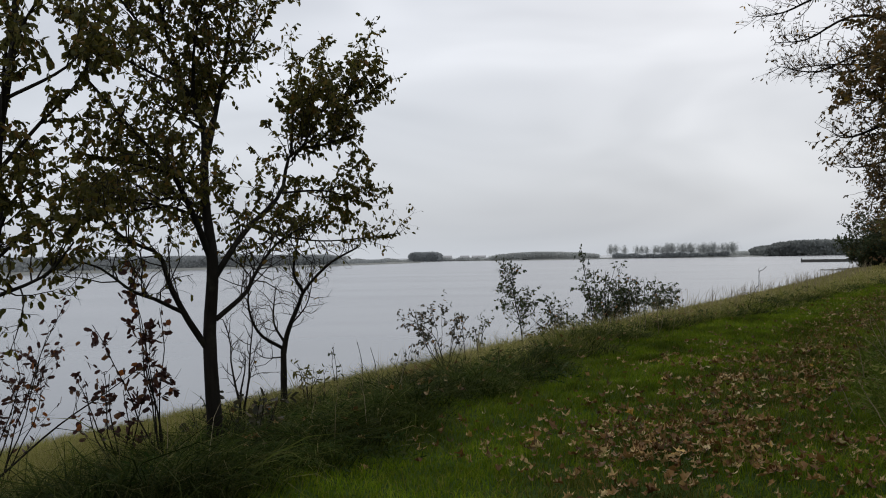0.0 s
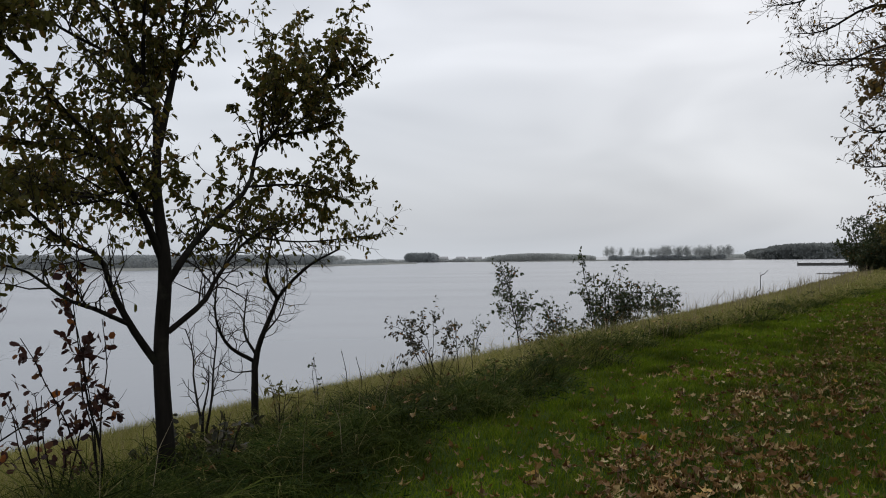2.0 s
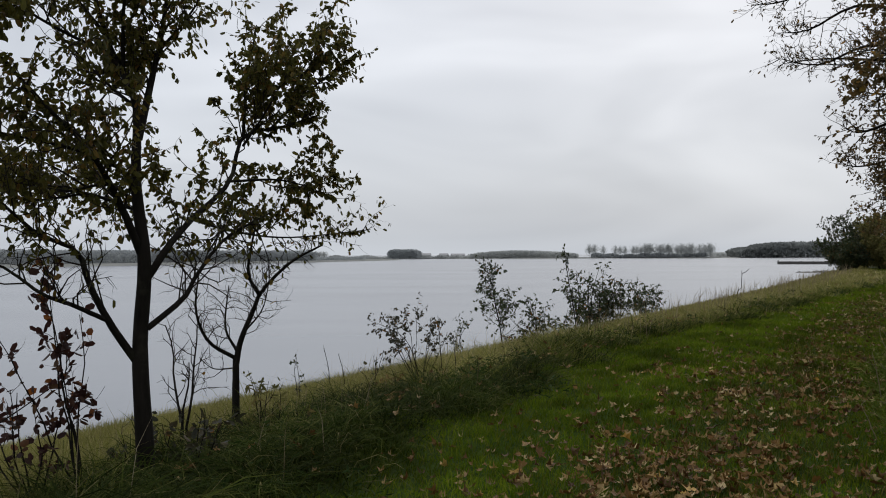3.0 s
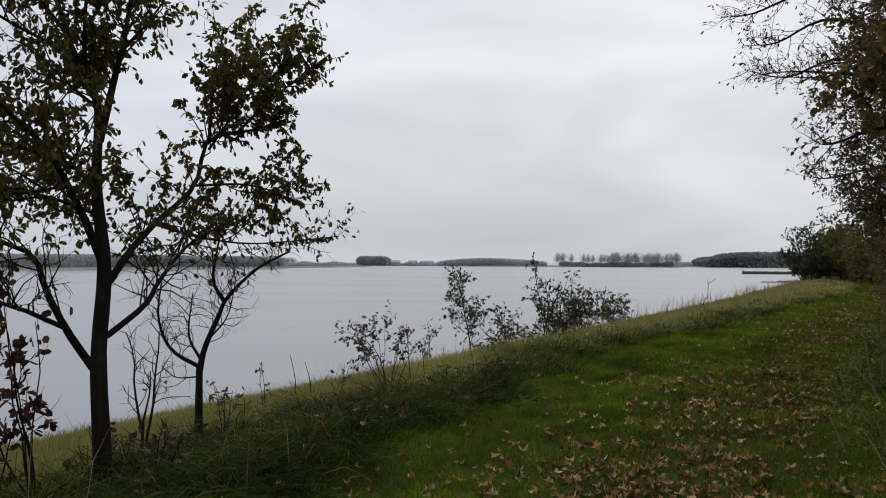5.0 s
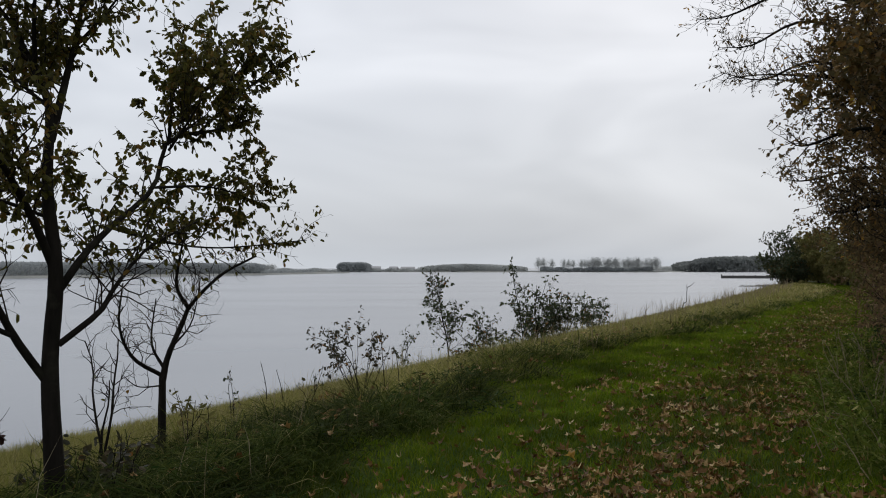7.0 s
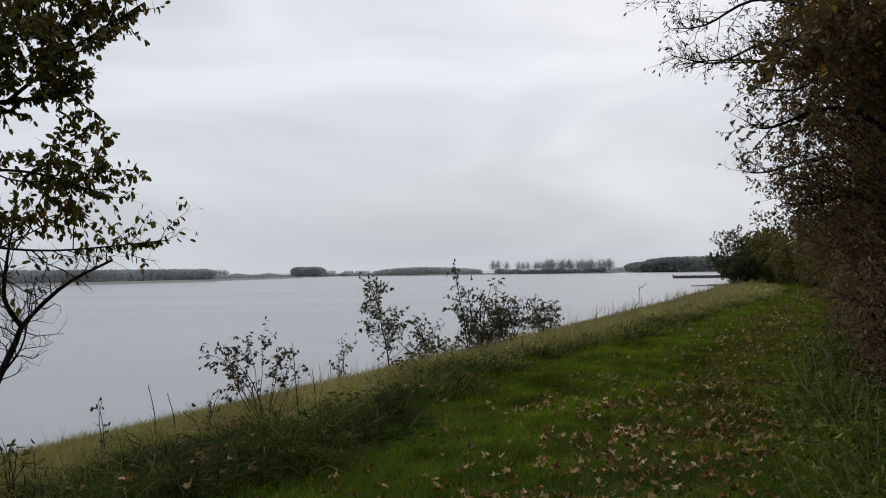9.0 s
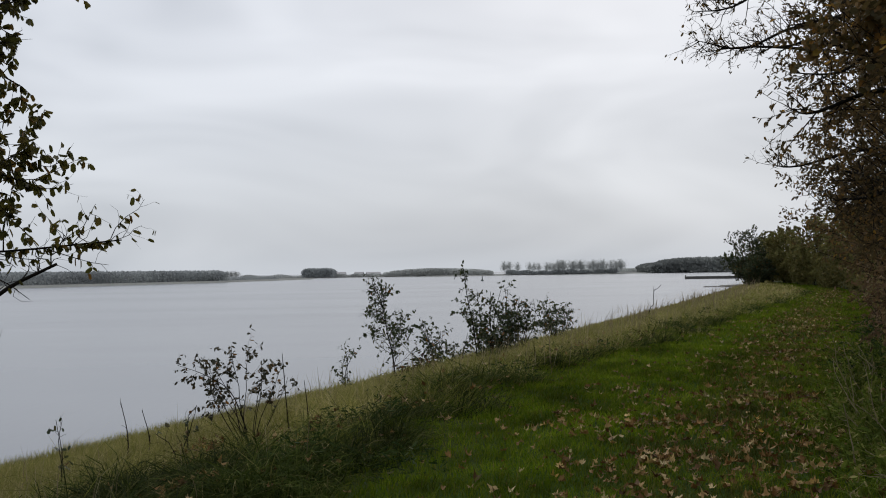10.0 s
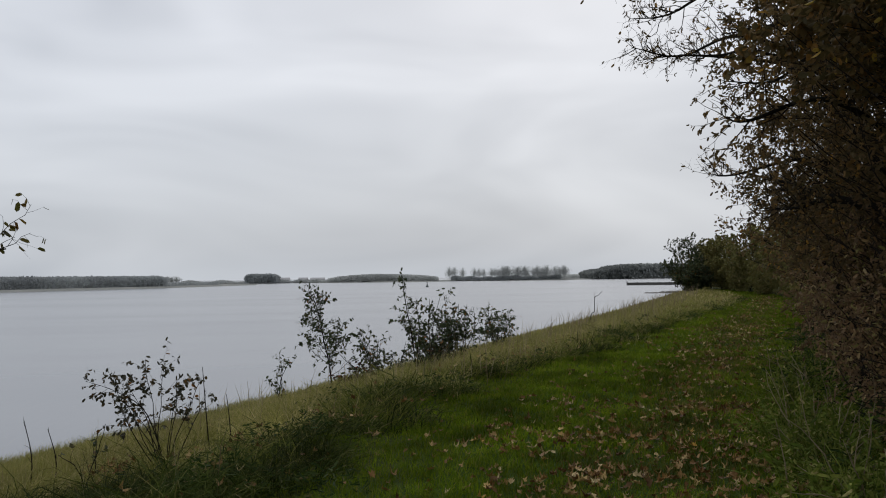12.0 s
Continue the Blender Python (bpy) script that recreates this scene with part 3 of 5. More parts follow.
def leafy_limb(rng, holder, line, every, length, per_metre, density, size, start=0.2, tip_leaves=40, lowest=1.72):
    """The side shoots, twigs and leaves of one limb, under the limb that bears them."""
    l1 = side_shoots(rng, line, every, length, 0.007, start, 0.22, wander=0.3)
    l2 = [q for l in l1 for q in side_shoots(rng, l, 0.065, 0.24, 0.0028, 0.2, 0.08, n=4, wander=0.35)]
    at, axis = leaves_on(rng, l2 + l1, per_metre, density, 0.15)
    tip_at, tip_axis = leaves_on(rng, [line], tip_leaves, lambda p: 1.0 if p[2] > lowest else 0.05, 0.72)
    at, axis = np.concatenate([at, tip_at]), np.concatenate([axis, tip_axis]) + np.array([0, 0, -0.6])
    for o in (tagged(tubes("twig_spray", l1 + l2, M_TWIG, None, 3), kind="stuff"),
              tagged(leaf_cloud("leaf_spray", at, axis, rng.uniform(*size, len(at)), M_TREE_LEAF, None, 0.52, rng), kind="stuff") if len(at) else None):
        if o:
            o.parent = holder


def clumped(p, k, thin=0.3):
    """Leaves stand in clumps: full in some places, thin in others."""
    s_ = math.sin(k * p[0] + 1.3) + math.sin(k * 0.9 * p[1] + 0.4 * k * p[2]) + math.sin(k * 1.1 * p[2] - 0.5 * k * p[0] + 2.0)
    return 1.0 if s_ > -0.35 else thin


def bank_tree():
    """The slender leafy tree on the dike edge: limbs as they fork, side shoots and leaves grown on them."""
    rng = np.random.default_rng(31)
    t = thing("bank_tree", (-1.92, 8.4, float(ground_z(-1.92, 8.4))), "slender dark-barked tree with thinning olive leaves on the dike edge", "tree")
    z0 = float(ground_z(-1.92, 8.4))
    trunk = smooth_line([(-1.91, 8.4, z0 - 0.1), (-1.93, 8.4, 0.3), (-1.95, 8.37, 0.92), (-1.91, 8.35, 1.54), (-1.97, 8.35, 2.12), (-1.98, 8.4, 2.63), (-2.04, 8.35, 2.85), (-2.18, 8.35, 3.16), (-2.29, 8.25, 3.7), (-2.4, 8.3, 4.4)], 40)
    tr = np.interp(np.linspace(0, 1, 40), [0, 0.06, 0.2, 0.32, 0.5, 0.75, 1], [0.088, 0.066, 0.057, 0.048, 0.032, 0.019, 0.007])
    limbs = [
        limb((-1.97, 8.4, 2.43), (-1.89, 8.45, 2.88), (-1.83, 8.5, 3.25), (-1.7, 8.5, 4.2), r=0.03),
        limb((-1.98, 8.36, 0.86), (-2.09, 8.2, 1.12), (-2.17, 8.05, 1.39), (-2.22, 7.95, 1.63), (-2.44, 7.85, 1.75), (-2.7, 7.8, 2.0), r=0.03),
        limb((-2.09, 8.2, 1.14), (-2.24, 7.95, 1.27), (-2.4, 7.85, 1.35), (-2.6, 7.7, 1.54), (-2.85, 7.6, 1.6), r=0.018),
        limb((-1.90, 8.38, 1.08), (-1.69, 8.55, 1.29), (-1.64, 8.7, 1.45), (-1.5, 9.0, 1.73), (-1.2, 9.3, 1.95), r=0.024),
        limb((-1.90, 8.35, 1.42), (-1.77, 8.5, 1.69), (-1.69, 8.8, 1.89), (-1.49, 9.1, 2.19), (-1.43, 9.3, 2.57), (-1.12, 9.5, 2.69), (-0.85, 9.6, 2.8), r=0.028, n=18),
        limb((-1.43, 9.3, 2.57), (-1.42, 9.4, 3.05), (-1.36, 9.5, 3.55), r=0.014),
        limb((-1.25, 9.4, 2.63), (-0.92, 9.6, 3.02), (-0.52, 9.85, 3.42), r=0.013),
        limb((-1.1, 9.5, 2.8), (-0.98, 9.6, 3.2), (-0.82, 9.7, 3.55), r=0.011),
        limb((-1.84, 8.49, 3.1), (-1.65, 8.6, 3.4), (-1.42, 8.7, 3.85), r=0.012),
        limb((-1.49, 9.1, 2.19), (-1.13, 9.5, 2.23), (-0.77, 9.9, 2.12), r=0.012),
        limb((-1.93, 8.35, 1.6), (-1.99, 8.2, 1.88), (-2.04, 8.0, 2.12), (-2.09, 7.8, 2.31), (-2.2, 7.5, 2.5), (-2.5, 7.3, 2.9), r=0.03),
        limb((-1.98, 8.35, 2.1), (-2.06, 8.1, 2.24), (-2.3, 7.75, 2.32), (-2.7, 7.6, 2.4), r=0.018),
        limb((-1.69, 8.8, 1.87), (-1.57, 9.6, 1.80), (-1.19, 10.1, 1.76), (-0.48, 10.45, 1.84), r=0.014, n=16),
        limb((-1.98, 8.4, 2.65), (-2.3, 8.6, 2.9), (-2.7, 8.7, 3.3), r=0.016),
        limb((-1.95, 8.36, 1.95), (-2.25, 8.6, 2.12), (-2.65, 8.9, 2.12), (-3.05, 9.2, 2.18), r=0.016),
        limb((-2.25, 8.6, 2.12), (-2.45, 9.0, 2.02), (-2.6, 9.4, 2.05), r=0.010),
        limb((-1.97, 8.35, 1.92), (-2.3, 8.3, 2.04), (-2.65, 8.3, 2.07), (-3.0, 8.35, 2.12), r=0.014),
        limb((-2.3, 8.3, 2.04), (-2.55, 8.1, 1.98), (-2.8, 8.0, 2.0), r=0.010),
        limb((-2.5, 8.8, 2.12), (-2.8, 8.8, 2.3), (-3.1, 8.9, 2.4), r=0.010),
        limb((-1.43, 9.3, 2.5), (-1.2, 9.1, 2.75), (-0.95, 9.1, 3.2), r=0.012),
        limb((-2.18, 8.35, 3.16), (-2.5, 8.2, 3.6), (-2.85, 8.1, 4.1), r=0.016),
        limb((-2.06, 8.35, 2.9), (-1.95, 8.1, 3.4), (-1.75, 8.0, 4.0), r=0.016),
        limb((-2.29, 8.25, 3.6), (-2.1, 8.0, 3.8), (-2.0, 7.8, 4.2), r=0.012),
        limb((-2.1, 8.35, 3.0), (-2.5, 7.9, 3.2), (-2.8, 7.6, 3.5), r=0.014),
    ]
    full = lambda p: np.interp(p[2], [1.25, 1.6, 1.85, 2.15], [0.02, 0.08, 0.5, 0.95]) * (0.6 if p[0] < -2.05 and not 1.95 < p[2] < 2.25 else 0.9)
    tagged(t, group="bank trees")
    made = grown(t, trunk=[(trunk, tr)], limb=limbs, sides=14)
    stem = next(o for o in t.children if o.name.startswith("trunk"))
    for holder, l in [(stem, (trunk[18:], tr[18:]))] + list(zip(made, limbs)):
        leafy_limb(rng, holder, l, 0.055, 0.6, 58, lambda p: full(p) * clumped(p, 6.0, 0.4), (0.036, 0.064))
    return t


def near_tree():
    """The second tree of the bank, nearer the start of the walk."""
    rng = np.random.default_rng(35)
    x, y = -3.35, 6.9
    z0 = float(ground_z(x, y))
    t = thing("bank_tree", (x, y, z0), "leaning dark-barked tree with large olive leaves on the dike edge", "tree", "bank trees")
    trunk = limb((x, y, z0 - 0.1), (-3.30, 6.95, 0.6), (-3.15, 7.0, 1.2), (-2.99, 7.0, 1.83), (-2.97, 7.0, 2.41), (-2.9, 7.1, 3.2), (-2.95, 7.2, 4.4), r=0.075, tip=0.15, n=24)
    limbs = [
        limb((-3.2, 7.0, 1.05), (-3.05, 6.9, 1.3), (-2.85, 6.8, 1.37), (-2.45, 6.6, 1.50), (-2.2, 6.45, 1.7), r=0.02),
        limb((-2.99, 7.0, 1.75), (-2.75, 6.8, 2.0), (-2.5, 6.7, 2.1), r=0.014),
        limb((-2.97, 7.0, 2.2), (-2.7, 7.0, 2.5), (-2.35, 6.9, 2.8), (-2.2, 6.8, 3.1), r=0.016),
        limb((-2.98, 7.0, 2.0), (-3.2, 6.8, 2.4), (-3.4, 6.6, 2.9), r=0.016),
        limb((-2.96, 7.05, 2.5), (-2.75, 6.7, 2.9), (-2.5, 6.4, 3.1), r=0.014),
        limb((-2.95, 7.1, 3.0), (-2.65, 6.9, 3.3), (-2.3, 6.8, 3.5), r=0.014),
        limb((-2.95, 7.05, 2.7), (-2.6, 7.3, 3.0), (-2.4, 7.4, 3.4), r=0.014),
        limb((-2.99, 7.0, 1.6), (-2.8, 7.2, 1.85), (-2.55, 7.4, 1.9), r=0.012),
    ]
    full = lambda p: np.interp(p[2], [1.0, 1.45, 1.75, 2.4], [0.05, 0.35, 0.85, 1.0])
    made = grown(t, trunk=[trunk], limb=limbs, sides=12)
    stem = next(o for o in t.children if o.name.startswith("trunk"))
    for holder, l in [(stem, trunk)] + list(zip(made, limbs)):
        leafy_limb(rng, holder, l, 0.07, 0.5, 60, lambda p: full(p) * clumped(p, 7.0, 0.45), (0.038, 0.068), 0.35, 20)


def bare_sapling():
    rng = np.random.default_rng(32)
    z0 = float(ground_z(-1.78, 10.5))
    t = thing("bare_sapling", (-1.78, 10.5, z0), "small leafless crooked sapling in the long grass", "tree")
    limbs = [
        limb((-1.79, 10.53, 0.54), (-1.75, 10.55, 0.77), (-1.63, 10.6, 1.08), (-1.55, 10.6, 1.25), (-1.3, 10.7, 1.52), (-0.99, 10.8, 1.70), r=0.032, n=18),
        limb((-1.57, 10.6, 1.20), (-1.66, 10.5, 1.41), (-1.61, 10.4, 1.68), (-1.52, 10.3, 2.0), r=0.021),
        limb((-1.79, 10.53, 0.60), (-2.02, 10.4, 0.78), (-2.11, 10.3, 1.08), (-2.08, 10.3, 1.45), r=0.021),
        limb((-1.78, 10.53, 0.67), (-1.91, 10.6, 0.9), (-1.9, 10.7, 1.3), r=0.016),
        limb((-1.79, 10.53, 0.51), (-1.97, 10.4, 0.52), (-2.08, 10.3, 0.64), r=0.008),
        limb((-1.72, 10.57, 0.85), (-1.5, 10.4, 1.1), (-1.4, 10.3, 1.5), r=0.010),
    ]
    trunk = limb((-1.78, 10.5, z0 - 0.1), (-1.79, 10.52, 0.25), (-1.79, 10.53, 0.62), r=0.042, tip=0.7, n=8)
    l1 = [s for l in limbs for s in side_shoots(rng, l, 0.055, 0.40, 0.006, 0.2, 0.2, wander=0.42)]
    l2 = [s for l in l1 for s in side_shoots(rng, l, 0.06, 0.20, 0.003, 0.2, 0.12, n=4, wander=0.45)]
    at, axis = leaves_on(rng, l2, 0.25)
    grown(t, trunk=[trunk], limb=limbs, twigs=l1 + l2, sides=10)
    settle(t, leaf_cloud("last_leaves", at, axis, rng.uniform(0.04, 0.07, len(at)), M_TREE_LEAF, None, 0.55, rng))
    return t


def shrub(name, x, y, height, spread, stems, seed, leaf_mat, leaf_size, per_metre, label, category="shrub", every=0.12, side=0.35, radius=0.012, group="", lean=0.0, bare_below=0.25, width=0.55, rise=0.25, angle=0.9, arches=(), taper=0.5):
    """A many-stemmed shrub: stems from one stool, side shoots, leaves."""
    rng = np.random.default_rng(seed)
    z0 = float(ground_z(x, y))
    t = thing(name, (x, y, z0), label, category, group)
    main = []
    for k in range(stems):
        a = rng.uniform(0, 6.28)
        foot = np.array([x, y, z0 - 0.05]) + np.array([np.cos(a), np.sin(a), 0]) * rng.uniform(0, 0.08 * spread)
        way = np.array([np.cos(a) * spread / height * rng.uniform(0.2, 1.0) + lean, np.sin(a) * spread / height * rng.uniform(0.2, 1.0), 1.0])
        main.append(shoot(rng, foot, way, height * rng.uniform(0.7, 1.08), radius, 9, 0.13, 0.10))
    main += [limb(*a, r=radius, tip=0.3, n=12) for a in arches]
    l1 = [s for l in main for s in side_shoots(rng, l, every, side, radius * 0.4, bare_below, rise, angle, taper=taper)]
    l2 = [s for l in l1 for s in side_shoots(rng, l, every, side * 0.45, radius * 0.2, 0.2, 0.05, n=4)]
    at, axis = leaves_on(rng, l1 + l2, per_metre)
    grown(t, stem=main, twigs=l1 + l2)
    obs = []
    if len(at):
        obs.append(leaf_cloud("foliage", at, axis, leaf_size * rng.uniform(0.7, 1.3, len(at)), leaf_mat, None, width, rng))
    settle(t, *obs)
    return t


bank_tree()
near_tree()
bare_sapling()
shrub("thin_shrub", -2.03, 9.55, 1.15, 0.4, 3, 41, M_TREE_LEAF, 0.05, 0.2, "two thin leafless stems beside the tree", every=0.07, side=0.34, radius=0.014, bare_below=0.35)
shrub("red_leaved_shrub", -2.28, 8.2, 1.62, 0.4, 6, 42, M_RED_LEAF, 0.062, 20, "thin shrub with drooping reddish brown leaves on the bank", every=0.11, side=0.26, radius=0.008, bare_below=0.3, width=0.6)
shrub("red_leaved_shrub", -2.70, 8.35, 1.1, 0.6, 6, 43, M_RED_LEAF, 0.060, 17, "thin shrub with sparse reddish brown leaves on the bank", every=0.12, side=0.26, radius=0.008, bare_below=0.3, width=0.6)
shrub("leaning_shrub", -3.4, 7.7, 1.0, 0.6, 2, 49, M_RED_LEAF, 0.06, 6, "leaning thin stem with a few withered leaves", every=0.14, side=0.3, radius=0.009, lean=-0.2,
      arches=[((-3.4, 7.6, -0.1), (-3.0, 7.8, 0.29), (-2.64, 8.0, 0.56), (-2.4, 8.2, 0.76))])
shrub("dark_weed", -1.72, 8.75, 0.62, 0.7, 8, 56, M_CURL, 0.065, 20, "low dark leafy weed at the foot of the tree", "weed", every=0.09, side=0.16, radius=0.006, bare_below=0.2)
shrub("dark_weed", -2.1, 8.9, 0.5, 0.6, 7, 57, M_CURL, 0.06, 18, "low dark leafy weed at the foot of the tree", "weed", every=0.09, side=0.16, radius=0.006, bare_below=0.2)
shrub("green_weed", -1.42, 10.0, 0.72, 0.5, 7, 58, M_OLIVE_LEAF, 0.07, 16, "upright olive-green weed with narrow leaves in the grass", "weed", every=0.1, side=0.16, radius=0.006, bare_below=0.2, width=0.3)
shrub("green_weed", -1.15, 9.5, 0.5, 0.5, 6, 59, M_OLIVE_LEAF, 0.06, 14, "upright olive-green weed with narrow leaves in the grass", "weed", every=0.1, side=0.14, radius=0.005, bare_below=0.2, width=0.3)
shrub("bare_shrub", -4.1, 9.0, 1.9, 1.0, 8, 55, M_RED_LEAF, 0.06, 6, "leafless grey twiggy shrub on the bank", every=0.1, side=0.5, radius=0.008)
shrub("sparse_bush", -0.05, 13.55, 1.1, 1.0, 11, 44, M_CURL, 0.042, 24, "sparse low bush with curled dark leaves", every=0.06, side=0.26, radius=0.006, bare_below=0.5, rise=0.08,
      arches=[((-0.1, 13.5, 0.05), (-0.25, 13.47, 0.45), (-0.5, 13.42, 0.64), (-0.75, 13.4, 0.74))])
shrub("dark_bramble", 2.4, 25.4, 0.75, 1.4, 10, 54, M_RED_LEAF, 0.08, 16, "low dark reddish bramble below the young trees", every=0.1, side=0.3, radius=0.008)
shrub("sparse_sprig", -0.75, 13.3, 0.8, 0.6, 3, 50, M_BUSH_LEAF, 0.05, 6, "thin sprig with a few small leaves", every=0.12, side=0.25, radius=0.007)
shrub("sparse_sprig", -1.5, 12.5, 0.75, 0.3, 2, 51, M_BUSH_LEAF, 0.05, 12, "thin upright sprig with a few small leaves", every=0.1, side=0.16, radius=0.006)
shrub("young_alder", 1.9, 26.0, 3.05, 0.10, 1, 45, M_BUSH_LEAF, 0.085, 6, "young upright tree with thin foliage on the shore slope", "tree", every=0.055, side=1.05, radius=0.022, bare_below=0.18, rise=0.12, angle=1.0, taper=0.95)
shrub("young_alder", 0.75, 25.4, 1.3, 0.5, 3, 52, M_BUSH_LEAF, 0.075, 10, "low young sapling beside the taller one", "tree", every=0.1, side=0.4, radius=0.012, rise=0.1)
shrub("leafy_bush", 3.95, 25.6, 2.4, 0.35, 2, 46, M_BUSH_LEAF, 0.085, 13, "upright leafy green bush on the shore slope", every=0.10, side=0.5, radius=0.018, rise=0.1, angle=1.3)
shrub("leafy_bush", 4.35, 25.9, 1.95, 2.0, 12, 47, M_BUSH_LEAF, 0.088, 9, "broad dense leafy green bush on the shore slope", bare_below=0.12, every=0.11, side=0.6, radius=0.015, rise=0.0, angle=1.4)
shrub("leafy_bush", 5.0, 26.1, 1.6, 1.3, 6, 60, M_BUSH_LEAF, 0.088, 8, "rounded leafy green bush on the shore slope", every=0.12, side=0.55, radius=0.013, rise=0.0, angle=1.4, bare_below=0.12)
shrub("leafy_bush", 3.1, 25.3, 1.35, 2.2, 10, 53, M_BUSH_LEAF, 0.085, 10, "low leafy green bush on the shore slope", every=0.12, side=0.5, radius=0.012, rise=0.0, angle=1.3)
shrub("leafy_bush", 9.7, 42.0, 1.9, 2.3, 9, 48, M_BUSH_LEAF, 0.12, 9, "smaller leafy bush farther along the shore", every=0.12, side=0.7, radius=0.018, rise=0.05, angle=1.2)


def crooked_stick():
    """A bare dead stem with a bent tip that stands above the far grass."""
    x, y = 15.2, 44.4
    z0 = float(ground_z(x, y))
    t = thing("dead_stem", (x, y, z0), "bare crooked dead stem above the grass", "branch")
    grown(t, stem=[limb((x - 0.35, y, z0 - 0.1), (x - 0.2, y, z0 + 0.5), (x - 0.05, y, -0.1), (x - 0.02, y, 0.55), (x + 0.15, y, 0.66), (x + 0.35, y, 0.85), r=0.022, tip=0.5, n=14)],
          twigs=[limb((x - 0.02, y, 0.52), (x - 0.05, y, 0.7), (x + 0.02, y, 0.8), r=0.015)])


crooked_stick()


def thin_stem(x, y, top, seed):
    """A thin bare upright stem in the long grass."""
    rng = np.random.default_rng(seed)
    z0 = float(ground_z(x, y))
    t = thing("dead_stem", (x, y, z0), "thin bare upright dead stem in the long grass", "branch")
    l = limb((x, y, z0 - 0.05), (x + rng.normal(0, 0.02), y, z0 * 0.5 + top * 0.5), (x - 0.05 + rng.normal(0, 0.02), y, top), r=0.008, tip=0.4, n=8)
    grown(t, stem=[l], twigs=side_shoots(rng, l, 0.12, 0.10, 0.003, 0.4, 0.5, 0.5, n=4))


thin_stem(0.22, 14.6, 0.72, 151)
thin_stem(0.42, 14.9, 0.38, 152)
thin_stem(-1.35, 13.8, 0.34, 153)
thin_stem(-1.15, 13.9, 0.24, 154)


# ---- hedge and trees on the land side ----
OVER = np.array([-CU, SU, 0.0])
ALONG = np.array([SU, CU, 0.0])


def thicket(name, u, v, ru, rv, height, seed, material, leaf, branches, per_metre, label, stems=5, low=0.04, reaches=(), category="tree", bare=0.0, twig=0.4, top_bare=0.0, fine=True, reach_leaf=1.0, wide=0.42):
    """A dense hedgerow tree: stems, branches that fill its rounded outline, twigs and leaves; reaches are long limbs over the path."""
    rng = np.random.default_rng(seed)
    x, y = xy_of(u, v)
    z0 = float(ground_z(x, y))
    foot = np.array([x, y, z0])
    t = thing(name, (x, y, z0), label, category, "hedgerow")
    main = []
    for k in range(stems):
        a = 6.28 * k / stems + rng.uniform(-0.4, 0.4)
        way = ALONG * np.cos(a) * ru / height * 0.7 + OVER * np.sin(a) * rv / height * 0.7 + np.array([0, 0, 1.0])
        main.append(shoot(rng, foot + np.array([0.2 * np.cos(a), 0.2 * np.sin(a), -0.1]), way, height * rng.uniform(0.75, 0.95), 0.06, 12, 0.09, 0.06, 0.2))
    stem_pts = np.concatenate([l[0] for l in main])
    limbs, fill = [], []
    for tip in reaches:
        tip = np.array(tip)
        rel = stem_pts - tip
        ok = np.where(stem_pts[:, 2] < tip[2] - 0.2)[0]
        p = stem_pts[ok[np.argmin(np.linalg.norm(rel[ok], axis=1))]]
        mid = p + (tip - p) * 0.5 + np.array([0, 0, 0.35]) + rng.normal(0, 0.12, 3)
        limbs.append(limb(p, mid, p + (tip - p) * 0.8 + rng.normal(0, 0.1, 3), tip, r=0.035, tip=0.15, n=16))
    for _ in range(branches):
        d = unit(rng.normal(size=3))
        r = rng.uniform(0.35, 1.0) ** 0.5
        q = foot + (ALONG * d[0] * ru + OVER * d[1] * rv) * r * (1 + 0.25 * np.sin(7 * d[2] + 3 * d[0] + seed)) + np.array([0, 0, height * (0.5 + 0.5 * d[2] * r)])
        if q[2] < z0 + low * height:
            q[2] = z0 + low * height + rng.uniform(0, 0.8)
        gap = np.linalg.norm(stem_pts[:, :2] - q[:2], axis=1)
        below = np.where(stem_pts[:, 2] <= q[2] - 0.45 * gap)[0]
        if not len(below):
            below = np.array([int(np.argmin(gap + 2 * np.abs(stem_pts[:, 2] - z0)))])
        p = stem_pts[below[np.argmin(np.linalg.norm(stem_pts[below] - q, axis=1))]]
        mid = (p + q) / 2 + rng.normal(0, 0.2, 3)
        p = p + (q - p) * 0.25 if len(below) == 1 else p
        fill.append((smooth_line([p, mid, q + rng.normal(0, 0.05, 3), q + unit(q - mid) * 0.15], 6), np.linspace(0.008, 0.002, 6)))
    bare_l1 = [s_ for l in limbs for s_ in side_shoots(rng, l, 0.08, 0.6, 0.009, 0.2, 0.12)]
    bare_l2 = [s_ for l in bare_l1 for s_ in side_shoots(rng, l, 0.10, 0.28, 0.004, 0.2, 0.12, n=4)]
    l1 = [s_ for l in fill for s_ in side_shoots(rng, l, 0.16, twig, 0.005, 0.3, 0.1, n=4)]
    l2 = [s_ for l in l1 for s_ in side_shoots(rng, l, 0.17, 0.24, 0.003, 0.2, 0.1, n=3)]
    keep = lambda p: np.interp(p[2], [4.8, 6.2], [1.0 - bare, 1.0 - max(bare, top_bare)])
    at, axis = leaves_on(rng, l1 + l2, per_metre, keep)
    if reaches:
        more, more_axis = leaves_on(rng, bare_l1 + bare_l2, per_metre * reach_leaf)
        at, axis = np.concatenate([at, more]), np.concatenate([axis, more_axis])
    grown(t, stem=main, limb=limbs, twigs=fill + bare_l1 + bare_l2 + (l1[::3] if fine else l1[::8]), fine=3)
    settle(t, leaf_cloud("crown", at, axis, leaf * rng.uniform(0.7, 1.3, len(at)), material, None, wide if fine else wide * 1.25, rng, level=0.45, simple=not fine))
    return t


